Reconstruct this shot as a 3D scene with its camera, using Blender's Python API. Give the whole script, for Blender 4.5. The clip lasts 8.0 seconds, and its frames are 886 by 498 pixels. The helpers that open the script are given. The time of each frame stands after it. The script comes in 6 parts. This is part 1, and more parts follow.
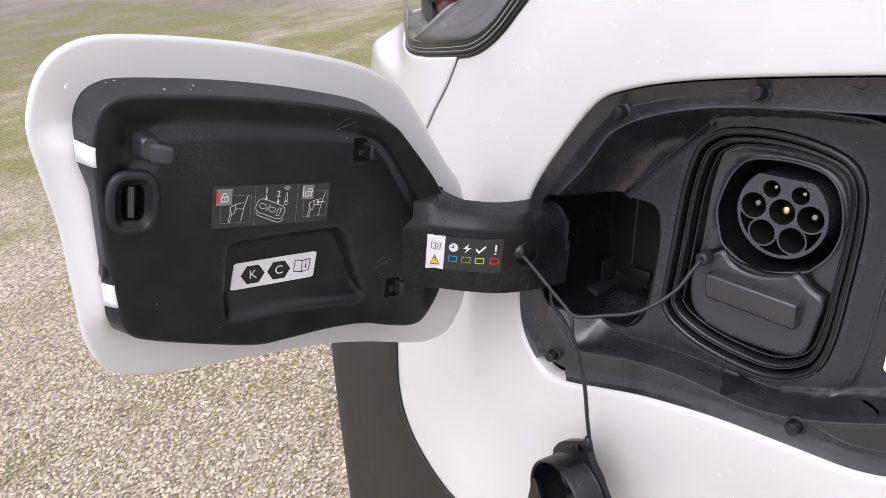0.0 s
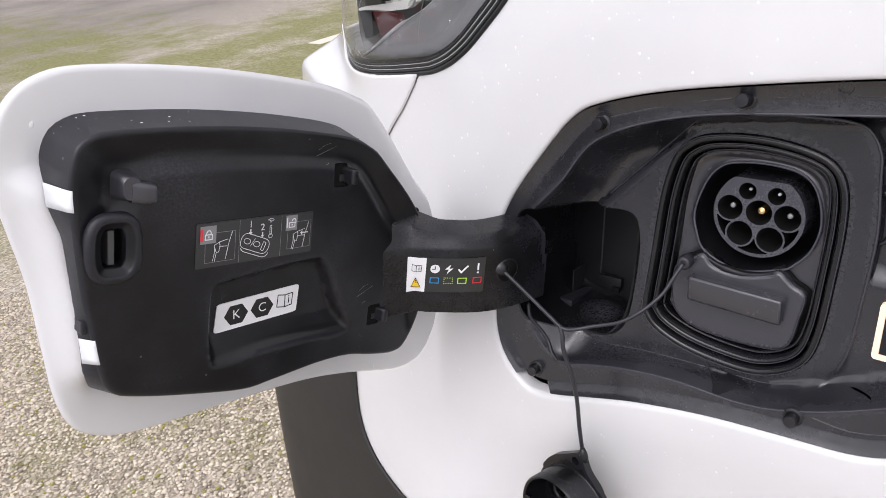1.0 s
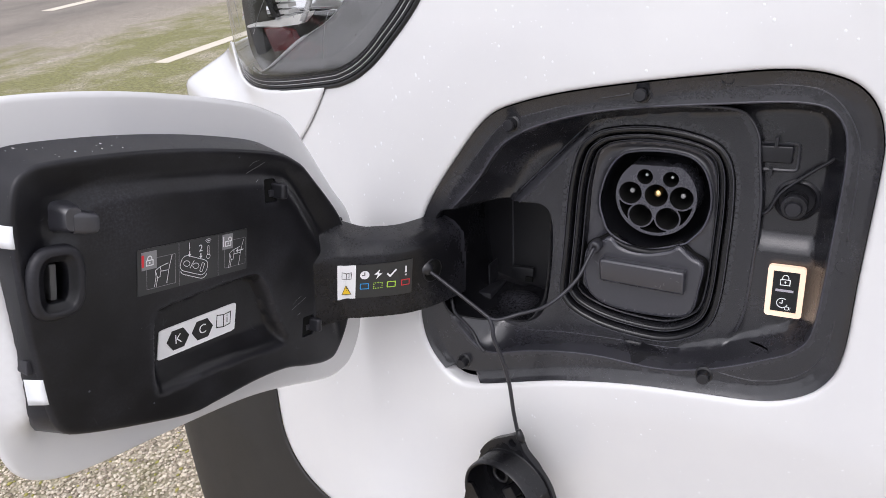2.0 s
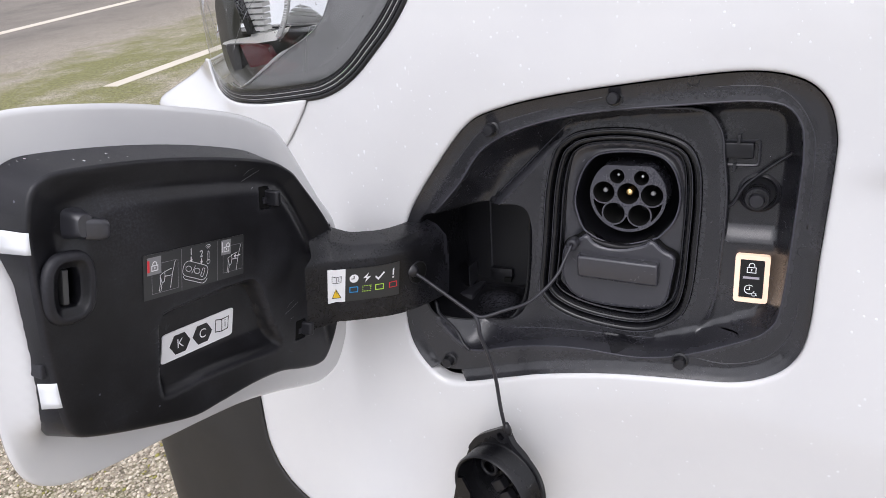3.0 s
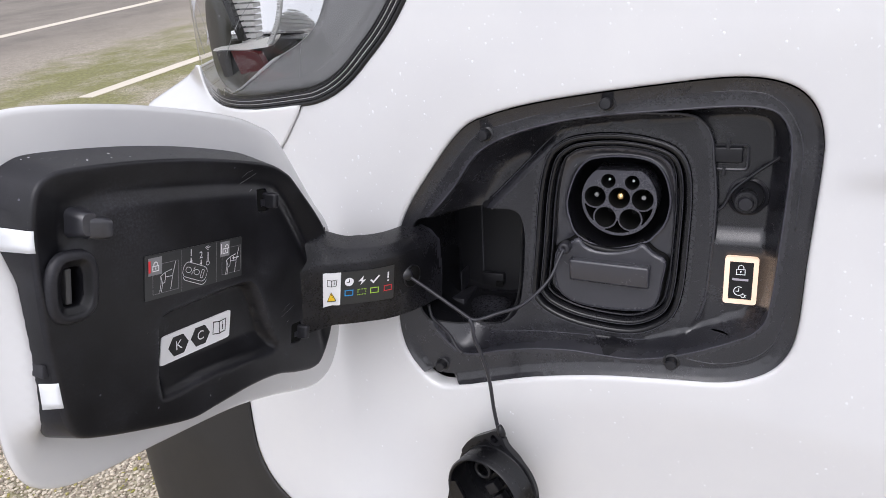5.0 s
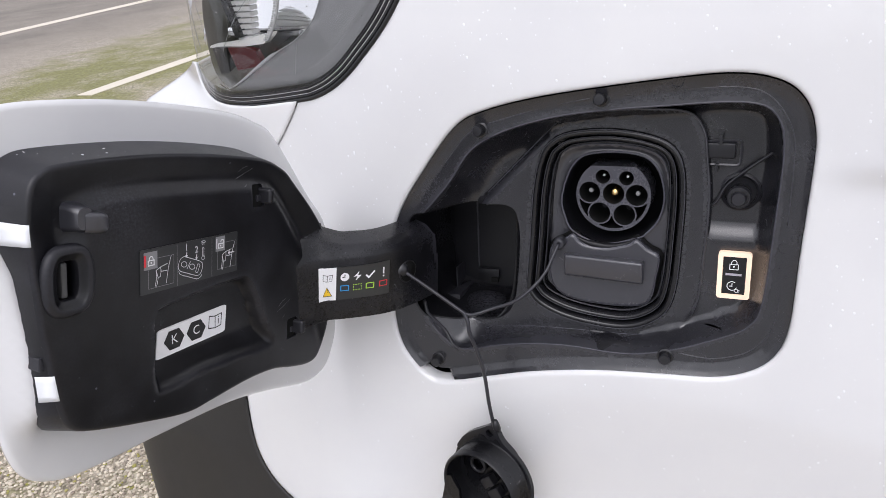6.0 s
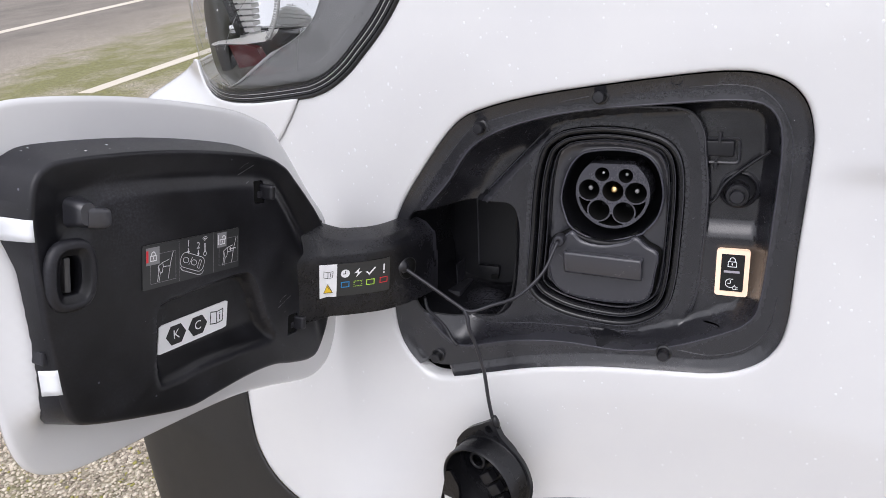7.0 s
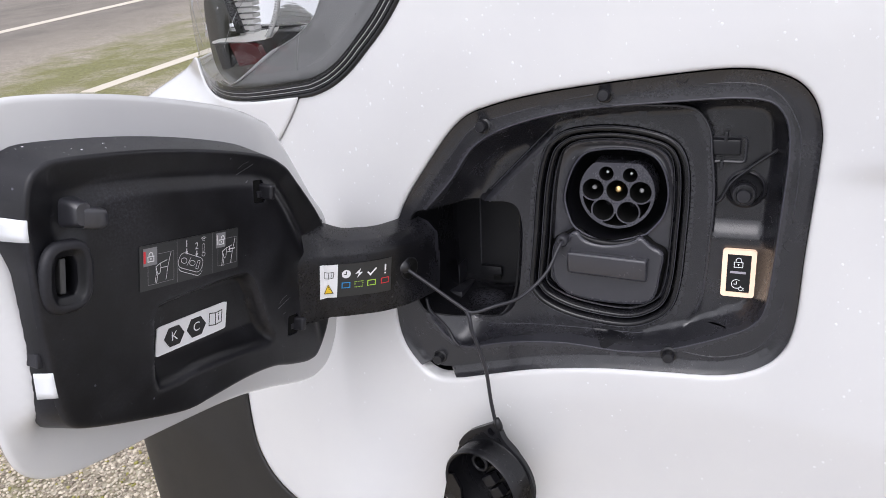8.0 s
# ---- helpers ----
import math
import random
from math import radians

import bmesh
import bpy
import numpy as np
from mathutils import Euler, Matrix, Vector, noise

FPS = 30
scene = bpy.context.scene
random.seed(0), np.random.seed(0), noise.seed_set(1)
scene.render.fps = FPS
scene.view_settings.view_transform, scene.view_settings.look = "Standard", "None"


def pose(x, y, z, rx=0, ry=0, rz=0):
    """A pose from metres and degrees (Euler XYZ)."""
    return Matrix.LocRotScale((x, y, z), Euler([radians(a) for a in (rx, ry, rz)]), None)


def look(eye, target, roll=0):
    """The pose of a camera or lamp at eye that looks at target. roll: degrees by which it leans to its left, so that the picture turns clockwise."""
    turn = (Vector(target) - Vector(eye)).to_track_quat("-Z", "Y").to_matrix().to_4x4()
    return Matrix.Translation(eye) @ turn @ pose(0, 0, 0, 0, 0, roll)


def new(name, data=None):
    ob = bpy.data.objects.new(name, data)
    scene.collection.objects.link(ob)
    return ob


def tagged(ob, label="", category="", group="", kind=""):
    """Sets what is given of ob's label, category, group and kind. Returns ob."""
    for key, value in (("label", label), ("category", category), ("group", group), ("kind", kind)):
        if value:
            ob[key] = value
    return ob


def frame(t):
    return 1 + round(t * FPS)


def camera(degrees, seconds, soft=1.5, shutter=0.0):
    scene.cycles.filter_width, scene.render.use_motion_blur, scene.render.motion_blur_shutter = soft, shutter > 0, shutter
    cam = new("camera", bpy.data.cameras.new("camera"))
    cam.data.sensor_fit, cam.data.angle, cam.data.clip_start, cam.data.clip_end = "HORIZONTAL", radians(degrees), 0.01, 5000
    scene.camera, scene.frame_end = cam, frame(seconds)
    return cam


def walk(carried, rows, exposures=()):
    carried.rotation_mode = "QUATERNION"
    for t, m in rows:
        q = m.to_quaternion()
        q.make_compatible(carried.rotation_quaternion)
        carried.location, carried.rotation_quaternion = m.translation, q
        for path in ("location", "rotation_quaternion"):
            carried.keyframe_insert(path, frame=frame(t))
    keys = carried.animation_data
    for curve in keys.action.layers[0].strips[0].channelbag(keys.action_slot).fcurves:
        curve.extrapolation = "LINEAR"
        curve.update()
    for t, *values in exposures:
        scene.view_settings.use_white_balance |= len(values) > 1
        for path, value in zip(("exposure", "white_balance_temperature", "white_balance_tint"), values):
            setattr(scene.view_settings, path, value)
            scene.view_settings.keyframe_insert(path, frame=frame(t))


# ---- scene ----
cam = camera(61.8, 8.0, soft=0.8)
PATH = [
    (0.0, look((0.2005, -0.3426, 1.1863), (-0.1598, -0.0768, 0.9636), -7.58)),
    (0.2, look((0.2032, -0.3450, 1.1903), (-0.1523, -0.0750, 0.9651), -7.62)),
    (0.5, look((0.1961, -0.3516, 1.1862), (-0.1521, -0.0681, 0.9663), -7.86)),
    (0.7, look((0.1698, -0.3628, 1.1896), (-0.1612, -0.0616, 0.9666), -7.33)),
    (1.0, look((0.1509, -0.3734, 1.1938), (-0.1616, -0.0542, 0.9692), -7.52)),
    (1.2, look((0.1396, -0.3822, 1.1953), (-0.1558, -0.0497, 0.9669), -7.38)),
    (1.5, look((0.1328, -0.3946, 1.1945), (-0.1407, -0.0437, 0.9664), -7.61)),
    (1.7, look((0.1292, -0.4034, 1.1965), (-0.1302, -0.0415, 0.9691), -7.74)),
    (2.0, look((0.1316, -0.4095, 1.2032), (-0.1108, -0.0374, 0.9734), -7.72)),
    (2.2, look((0.1315, -0.4143, 1.2061), (-0.1041, -0.0384, 0.9753), -7.93)),
    (3.3, look((0.1180, -0.4462, 1.2052), (-0.0952, -0.0515, 0.9845), -7.49)),
    (3.5, look((0.1133, -0.4489, 1.2066), (-0.0967, -0.0523, 0.9862), -7.20)),
    (4.0, look((0.1145, -0.4501, 1.2043), (-0.0925, -0.0503, 0.9868), -7.05)),
    (4.5, look((0.1151, -0.4504, 1.2033), (-0.0906, -0.0494, 0.9868), -7.05)),
    (6.0, look((0.1213, -0.4526, 1.2022), (-0.0837, -0.0521, 0.9840), -7.04)),
    (6.5, look((0.1213, -0.4539, 1.2017), (-0.0834, -0.0535, 0.9832), -6.99)),
    (7.0, look((0.1228, -0.4555, 1.2023), (-0.0823, -0.0555, 0.9834), -6.93)),
    (7.5, look((0.1222, -0.4535, 1.2010), (-0.0832, -0.0534, 0.9825), -6.95)),
    (8.0, look((0.1200, -0.4500, 1.2000), (-0.0863, -0.0507, 0.9808), -7.00)),
]
walk(cam, PATH, exposures=[(0.0, 0.6, 6500, 17), (1.5, 0.52, 6410, 16), (3.5, 0.44, 6310, 15), (8.0, 0.44, 6310, 15)])

# ---- light: bright overcast sky with a soft, wide sun ----
world = bpy.data.worlds.new("overcast_sky")
scene.world = world
world.use_nodes = True
wn, wl = world.node_tree.nodes, world.node_tree.links
sky = wn.new("ShaderNodeTexSky")
sky.sky_type, sky.sun_disc = "NISHITA", False
sky.sun_elevation, sky.sun_rotation = radians(58), radians(167)
sky.air_density, sky.dust_density, sky.ozone_density = 1.0, 4.0, 1.0
pale = wn.new("ShaderNodeHueSaturation")
pale.inputs["Saturation"].default_value = 0.12
wl.new(sky.outputs["Color"], pale.inputs["Color"])
even = wn.new("ShaderNodeMix")
even.data_type = "RGBA"
even.inputs["Factor"].default_value = 0.5
even.inputs["B"].default_value = (6.3, 6.5, 6.8, 1)
wl.new(pale.outputs["Color"], even.inputs["A"])
wl.new(even.outputs["Result"], wn["Background"].inputs["Color"])
wn["Background"].inputs["Strength"].default_value = 0.145
sun_data = bpy.data.lights.new("sun", "SUN")
sun_data.energy, sun_data.angle, sun_data.color = 0.66, radians(50), (1.0, 0.985, 0.965)
sun = new("sun", sun_data)
sun.matrix_world = look((1.1, -4.6, 7.5), (0, 0, 0))


# ---- materials ----
def material(name, base, rough=0.5, metal=0.0, coat=0.0, spec=0.5):
    m = bpy.data.materials.new(name)
    m.use_nodes = True
    b = m.node_tree.nodes["Principled BSDF"]
    b.inputs["Base Color"].default_value = (*base, 1)
    b.inputs["Roughness"].default_value = rough
    b.inputs["Metallic"].default_value = metal
    b.inputs["Coat Weight"].default_value = coat
    b.inputs["Coat Roughness"].default_value = 0.03
    b.inputs["Specular IOR Level"].default_value = spec
    return m


def tree(m):
    nt = m.node_tree
    return nt, nt.nodes, nt.links, nt.nodes["Principled BSDF"]


def textured(nt, kind, scale, coords="Object", **props):
    """A texture node on object coordinates, in metres."""
    tc = nt.nodes.new("ShaderNodeTexCoord")
    tx = nt.nodes.new(kind)
    tx.inputs["Scale"].default_value = scale
    for key, value in props.items():
        tx.inputs[key].default_value = value
    nt.links.new(tc.outputs[coords], tx.inputs["Vector"])
    return tx


def ramp(nt, source, stops):
    r = nt.nodes.new("ShaderNodeValToRGB")
    while len(r.color_ramp.elements) < len(stops):
        r.color_ramp.elements.new(0.5)
    for e, (at, value) in zip(r.color_ramp.elements, stops):
        e.position = at
        e.color = (*value, 1) if isinstance(value, tuple) else (value, value, value, 1)
    nt.links.new(source, r.inputs["Fac"])
    return r


def add_bump(nt, source, strength, distance, after=None):
    bp = nt.nodes.new("ShaderNodeBump")
    bp.inputs["Strength"].default_value = strength
    bp.inputs["Distance"].default_value = distance
    nt.links.new(source, bp.inputs["Height"])
    if after:
        nt.links.new(after.outputs["Normal"], bp.inputs["Normal"])
    nt.links.new(bp.outputs["Normal"], nt.nodes["Principled BSDF"].inputs["Normal"])
    return bp


def plastic(name, tint, rough, dust, grain=2600, specks=0.0, spot=None, edge_glint=0.75, gains=(0.95, 0.95, 1.18), spec=0.5):
    """Moulded plastic with a fine grain, dusty patches, highlights painted on its edges, specks of grit and, at one
    spot, a dry stain.
    """
    m = material(name, (tint,) * 3, rough, spec=spec)
    nt, nodes, links, b = tree(m)

    def maths(kind, x, y):
        n = nodes.new("ShaderNodeMath")
        n.operation = kind
        for k, q in enumerate((x, y)):
            if isinstance(q, (int, float)):
                n.inputs[k].default_value = q
            else:
                links.new(q, n.inputs[k])
        return n.outputs[0]

    cloud = textured(nt, "ShaderNodeTexNoise", 24, Detail=7, Roughness=0.62)
    speck = textured(nt, "ShaderNodeTexNoise", 700, Detail=3)
    dusty = maths("MULTIPLY", ramp(nt, cloud.outputs["Fac"], [(0.42, 0.0), (0.72, 1.0)]).outputs["Color"], ramp(nt, speck.outputs["Fac"], [(0.35, 0.35), (0.7, 1.0)]).outputs["Color"])
    geo = nodes.new("ShaderNodeNewGeometry")
    # convex edges coloured lighter, in place of the highlights they catch
    worn = ramp(nt, geo.outputs["Pointiness"], [(0.505, 0.0), (0.56, 1.0)]).outputs["Color"]
    dusty = maths("ADD", dusty, maths("MULTIPLY", worn, edge_glint))
    # fine curved scratches
    hair = textured(nt, "ShaderNodeTexNoise", 26, Detail=2, Distortion=0.4)
    near = maths("LESS_THAN", maths("ABSOLUTE", maths("SUBTRACT", hair.outputs["Fac"], 0.5), 0.0), 0.0022)
    few = ramp(nt, textured(nt, "ShaderNodeTexNoise", 90, Detail=2).outputs["Fac"], [(0.62, 0.0), (0.68, 1.0)]).outputs["Color"]
    dusty = maths("ADD", dusty, maths("MULTIPLY", maths("MULTIPLY", near, few), 1.1))
    if specks:
        cells = textured(nt, "ShaderNodeTexVoronoi", 150)
        rare = maths("GREATER_THAN", ramp(nt, cells.outputs["Color"], [(0.0, 0.0), (1.0, 1.0)]).outputs["Color"], 1.0 - specks)
        dusty = maths("ADD", dusty, maths("MULTIPLY", maths("LESS_THAN", cells.outputs["Distance"], 0.09), maths("MULTIPLY", rare, 5.0)))
    if spot:
        tc = nodes.new("ShaderNodeTexCoord")
        d = nodes.new("ShaderNodeVectorMath")
        d.operation = "DISTANCE"
        links.new(tc.outputs["Object"], d.inputs[0])
        d.inputs[1].default_value = spot[:3]
        patch = ramp(nt, maths("DIVIDE", d.outputs["Value"], spot[3]), [(0.2, 1.0), (1.0, 0.0)]).outputs["Color"]
        crust = ramp(nt, textured(nt, "ShaderNodeTexNoise", 700, Detail=6, Roughness=0.8).outputs["Fac"], [(0.45, 0.0), (0.7, 1.0)]).outputs["Color"]
        dusty = maths("ADD", dusty, maths("MULTIPLY", maths("MULTIPLY", patch, crust), spot[4]))
    over = maths("MULTIPLY", dusty, dust)
    shade = nodes.new("ShaderNodeCombineColor")
    for k, gain in zip(("Red", "Green", "Blue"), gains):
        links.new(maths("MULTIPLY", maths("ADD", over, tint), gain), shade.inputs[k])
    links.new(shade.outputs["Color"], b.inputs["Base Color"])
    r = ramp(nt, dusty, [(0.0, rough - 0.03), (1.0, min(0.9, rough + 0.12))])
    links.new(r.outputs["Color"], b.inputs["Roughness"])
    add_bump(nt, textured(nt, "ShaderNodeTexNoise", grain, Detail=1).outputs["Fac"], 0.12, 0.0004)
    return m


BLACK = plastic("black_plastic", 0.008, 0.24, 0.01)
LINER = plastic("liner_plastic", 0.0055, 0.33, 0.02, specks=0.12, spot=(-0.046, 0.033, -0.003, 0.026, 1.6), spec=0.4)
RUBBER = plastic("black_rubber", 0.006, 0.22, 0.008, 1500, spec=0.6)
INLET = plastic("inlet_plastic", 0.034, 0.2, 0.012, specks=0.03, spec=1.0)
ARM_BLACK = plastic("arm_plastic", 0.006, 0.27, 0.018, specks=0.1, edge_glint=1.0, spec=0.4)
FACE_GREY = plastic("contact_face_plastic", 0.07, 0.25, 0.012, spec=0.8)
# two pale tints that paint the highlights along edges and lips
GLINT_EDGE = plastic("glint_edge", 0.06, 0.2, 0.03)
GLINT_CREST = plastic("lip_glint", 0.035, 0.2, 0.02)
# tray plastic made darker, the pocket's shade put in the colour; the spot is dirt
POCKET_SHADE = plastic("shaded_pocket_plastic", 0.005, 0.24, 0.004, spot=(-0.0915, 0.055, -0.064, 0.017, 22.0), spec=0.4)
CAP = plastic("cap_plastic", 0.0045, 0.24, 0.006, specks=0.04, spec=0.45)
SOCKET = plastic("socket_plastic", 0.006, 0.25, 0.003, spec=0.35)
CLAD = plastic("grey_cladding", 0.013, 0.55, 0.012, 1400, gains=(1.04, 0.99, 0.95))
CORD = plastic("cord_sheath", 0.02, 0.3, 0.012)
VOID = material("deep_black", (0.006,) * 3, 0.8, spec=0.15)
PAINT = material("white_paint", (0.76, 0.76, 0.77), 0.28, coat=1.0)
nt, nodes, links, b = tree(PAINT)
film = textured(nt, "ShaderNodeTexNoise", 9, Detail=6, Roughness=0.6)
links.new(ramp(nt, film.outputs["Fac"], [(0.3, (0.69, 0.69, 0.705)), (0.75, (0.74, 0.74, 0.742))]).outputs["Color"], b.inputs["Base Color"])
add_bump(nt, textured(nt, "ShaderNodeTexNoise", 160, Detail=2).outputs["Fac"], 0.02, 0.0006)
TAPE = material("white_tape", (0.85, 0.87, 0.9), 0.35)
WHITE_INK = material("white_ink", (0.87, 0.87, 0.89), 0.7, spec=0.2)
GREY_INK = material("grey_ink", (0.24, 0.24, 0.25), 0.45)
BLACK_INK = material("black_ink", (0.012, 0.012, 0.013), 0.4)
LABEL = material("dark_label", (0.03, 0.031, 0.032), 0.3)
YELLOW = material("yellow_ink", (0.85, 0.55, 0.02), 0.4)
BLUE = material("blue_ink", (0.03, 0.33, 0.72), 0.4)
GREEN = material("green_ink", (0.45, 0.75, 0.08), 0.4)
RED = material("red_ink", (0.75, 0.04, 0.05), 0.4)
CHROME = material("chrome", (0.9, 0.9, 0.91), 0.03, 1.0)
BRASS = material("brass", (0.8, 0.55, 0.25), 0.25, 1.0)
GLOW = material("lit_frame", (0.75, 0.6, 0.48), 0.4)
tree(GLOW)[3].inputs["Emission Color"].default_value = (1.0, 0.72, 0.5, 1)
tree(GLOW)[3].inputs["Emission Strength"].default_value = 0.42
RED_LENS = material("red_plastic", (0.09, 0.008, 0.01), 0.2)
# drops on paint are opaque white, the glint of clear water put in the colour
DROP_GLINT = material("white_drop_glint", (0.87, 0.88, 0.9), 0.03, coat=1.0)
WATER = material("water_drops", (0.97, 0.98, 1.0), 0.02)
tree(WATER)[3].inputs["Transmission Weight"].default_value = 1.0
tree(WATER)[3].inputs["IOR"].default_value = 1.33
# thin clear lens: what lies behind shows undistorted, the surface mirrors by Fresnel's law
GLASS = material("lamp_glass", (0.97, 0.98, 0.98), 0.0)
nt, nodes, links, b = tree(GLASS)
clear, gloss, law, both = (nodes.new(k) for k in ("ShaderNodeBsdfTransparent", "ShaderNodeBsdfGlossy", "ShaderNodeFresnel", "ShaderNodeMixShader"))
clear.inputs["Color"].default_value = (0.95, 0.955, 0.955, 1)
gloss.inputs["Roughness"].default_value = 0.01
law.inputs["IOR"].default_value = 1.5
links.new(law.outputs["Fac"], both.inputs["Fac"])
links.new(clear.outputs["BSDF"], both.inputs[1])
links.new(gloss.outputs["BSDF"], both.inputs[2])
links.new(both.outputs["Shader"], nodes["Material Output"].inputs["Surface"])
LINE_PAINT = material("road_paint", (0.66, 0.6, 0.51), 0.7)


# ---- geometry helpers ----
def spline(points, n=160, closed=True):
    """A smooth Catmull-Rom line through points, resampled to n even steps."""
    p = np.array(points, float)
    m = len(p)
    out = []
    for i in range(m if closed else m - 1):
        a, q, c, d = (p[(i + k) % m] if closed else p[min(max(i + k, 0), m - 1)] for k in (-1, 0, 1, 2))
        for s in np.linspace(0, 1, 16, endpoint=False):
            out.append(0.5 * (2 * q + (c - a) * s + (2 * a - 5 * q + 4 * c - d) * s**2 + (3 * q - a - 3 * c + d) * s**3))
    out.append(p[0] if closed else p[-1])
    out = np.array(out)
    run = np.r_[0, np.cumsum(np.linalg.norm(np.diff(out, axis=0), axis=1))]
    at = np.linspace(0, run[-1], n, endpoint=not closed)
    return np.stack([np.interp(at, run, out[:, k]) for k in range(out.shape[1])], 1)


def ring(cx, cy, r, n=32, ry=None):
    a = np.linspace(0, 2 * np.pi, n, endpoint=False)
    return np.stack([cx + r * np.cos(a), cy + (ry or r) * np.sin(a)], 1)


def rounded(x0, y0, x1, y1, r, n=6):
    pts = []
    for cx, cy, a0 in ((x1 - r, y1 - r, 0), (x0 + r, y1 - r, 90), (x0 + r, y0 + r, 180), (x1 - r, y0 + r, 270)):
        for k in range(n + 1):
            a = radians(a0 + 90 * k / n)
            pts.append((cx + r * math.cos(a), cy + r * math.sin(a)))
    return np.array(pts)


def inside(p, loop):
    x, y = p[:, 0][:, None], p[:, 1][:, None]
    a, c = loop, np.roll(loop, -1, 0)
    with np.errstate(divide="ignore", invalid="ignore"):
        hit = ((a[:, 1] > y) != (c[:, 1] > y)) & (x < (c[:, 0] - a[:, 0]) * (y - a[:, 1]) / (c[:, 1] - a[:, 1]) + a[:, 0])
    return hit.sum(1) % 2 == 1


def distance(p, loop, closed=True):
    """Distance of points from a line."""
    a = loop if closed else loop[:-1]
    c = np.roll(loop, -1, 0) if closed else loop[1:]
    out = np.full(len(p), 1e9)
    for s, e in zip(a, c):
        d = e - s
        k = np.clip(((p - s) @ d) / (d @ d + 1e-18), 0, 1)
        out = np.minimum(out, np.hypot(*(p - s - k[:, None] * d).T))
    return out


def depth_in(p, loop):
    """Distance from a closed line, positive inside it."""
    return np.where(inside(p, loop), 1, -1) * distance(p, loop)


def ease(x, lo=0.0, hi=1.0):
    k = np.clip((np.asarray(x) - lo) / (hi - lo), 0, 1)
    return k * k * (3 - 2 * k)


def shrink(loop, d):
    """The closed line moved inwards by d."""
    t = np.roll(loop, -1, 0) - np.roll(loop, 1, 0)
    t /= np.linalg.norm(t, axis=1)[:, None] + 1e-12
    nrm = np.stack([-t[:, 1], t[:, 0]], 1)
    area = np.sum(loop[:, 0] * np.roll(loop[:, 1], -1) - np.roll(loop[:, 0], -1) * loop[:, 1])
    return loop + nrm * d * (1 if area > 0 else -1)


from mathutils.geometry import delaunay_2d_cdt


def sheet(loop, spacing, holes=(), creases=()):
    """Triangles that fill a closed line, with holes; creases are closed lines that the triangles follow."""
    lo, hi = loop.min(0), loop.max(0)
    gx, gy = np.meshgrid(np.arange(lo[0], hi[0], spacing), np.arange(lo[1], hi[1], spacing * 0.87))
    gx = gx + (np.arange(gx.shape[0]) % 2)[:, None] * spacing / 2
    g = np.stack([gx.ravel(), gy.ravel()], 1)
    keep = inside(g, loop) & (distance(g, loop) > spacing * 0.45)
    for h in holes:
        keep &= ~inside(g, h) & (distance(g, h) > spacing * 0.45)
    for c in creases:
        keep &= distance(g, c) > spacing * 0.6
    g = g[keep]
    pts, edges = [tuple(v) for v in g], []
    for line, closed in [(loop, True), *[(h, True) for h in holes], *[(c, np.hypot(*(c[0] - c[-1])) < 0.02) for c in creases]]:
        base = len(pts)
        pts += [tuple(v) for v in line]
        k = len(line)
        edges += [(base + i, base + (i + 1) % k) for i in range(k if closed else k - 1)]
    v, _, f, *_ = delaunay_2d_cdt([Vector(q) for q in pts], edges, [], 0, 1e-7)
    v = np.array([tuple(q) for q in v])
    f = np.array([tuple(t) for t in f])
    mid = v[f].mean(1)
    ok = inside(mid, loop)
    for h in holes:
        ok &= ~inside(mid, h)
    return v, f[ok]


def mesh_of(name, verts, faces, smooth=True):
    me = bpy.data.meshes.new(name)
    me.from_pydata([tuple(map(float, v)) for v in verts], [], [tuple(map(int, f)) for f in faces])
    me.update()
    if smooth:
        me.polygons.foreach_set("use_smooth", [True] * len(me.polygons))
    return me


def part(name, me, mats, parent, label="", m=None):
    """Links a mesh (or bmesh) as one object under a thing or a part."""
    if isinstance(me, bmesh.types.BMesh):
        bm, me = me, bpy.data.meshes.new(name)
        bm.to_mesh(me)
        bm.free()
    for mat in mats if isinstance(mats, (list, tuple)) else [mats]:
        me.materials.append(mat)
    ob = new(name, me)
    ob.parent = parent
    if m is not None:
        ob.matrix_basis = m
    return tagged(ob, label) if label else ob


def thing(name, m, label, category, group=""):
    ob = new(name)
    ob.empty_display_size = 0.05
    ob.matrix_basis = m
    return tagged(ob, label, category, group)


def sharp(ob, degrees=35):
    """Shades an object smooth up to an angle."""
    ob.data.polygons.foreach_set("use_smooth", [True] * len(ob.data.polygons))
    ob.data.set_sharp_from_angle(angle=radians(degrees))
    return ob


def thick(ob, t, offset=-1.0):
    md = ob.modifiers.new("thickness", "SOLIDIFY")
    md.thickness, md.offset = t, offset
    return ob


def loft(rings, closed=True, caps=(False, False)):
    """Quads between equal rings of 3D points."""
    n = len(rings[0])
    verts = np.concatenate(rings)
    faces = []
    for j in range(len(rings) - 1):
        for i in range(n if closed else n - 1):
            k = (i + 1) % n
            faces.append((j * n + i, j * n + k, (j + 1) * n + k, (j + 1) * n + i))
    if caps[0]:
        faces.append(tuple(range(n))[::-1])
    if caps[1]:
        faces.append(tuple(range((len(rings) - 1) * n, len(rings) * n)))
    return verts, faces


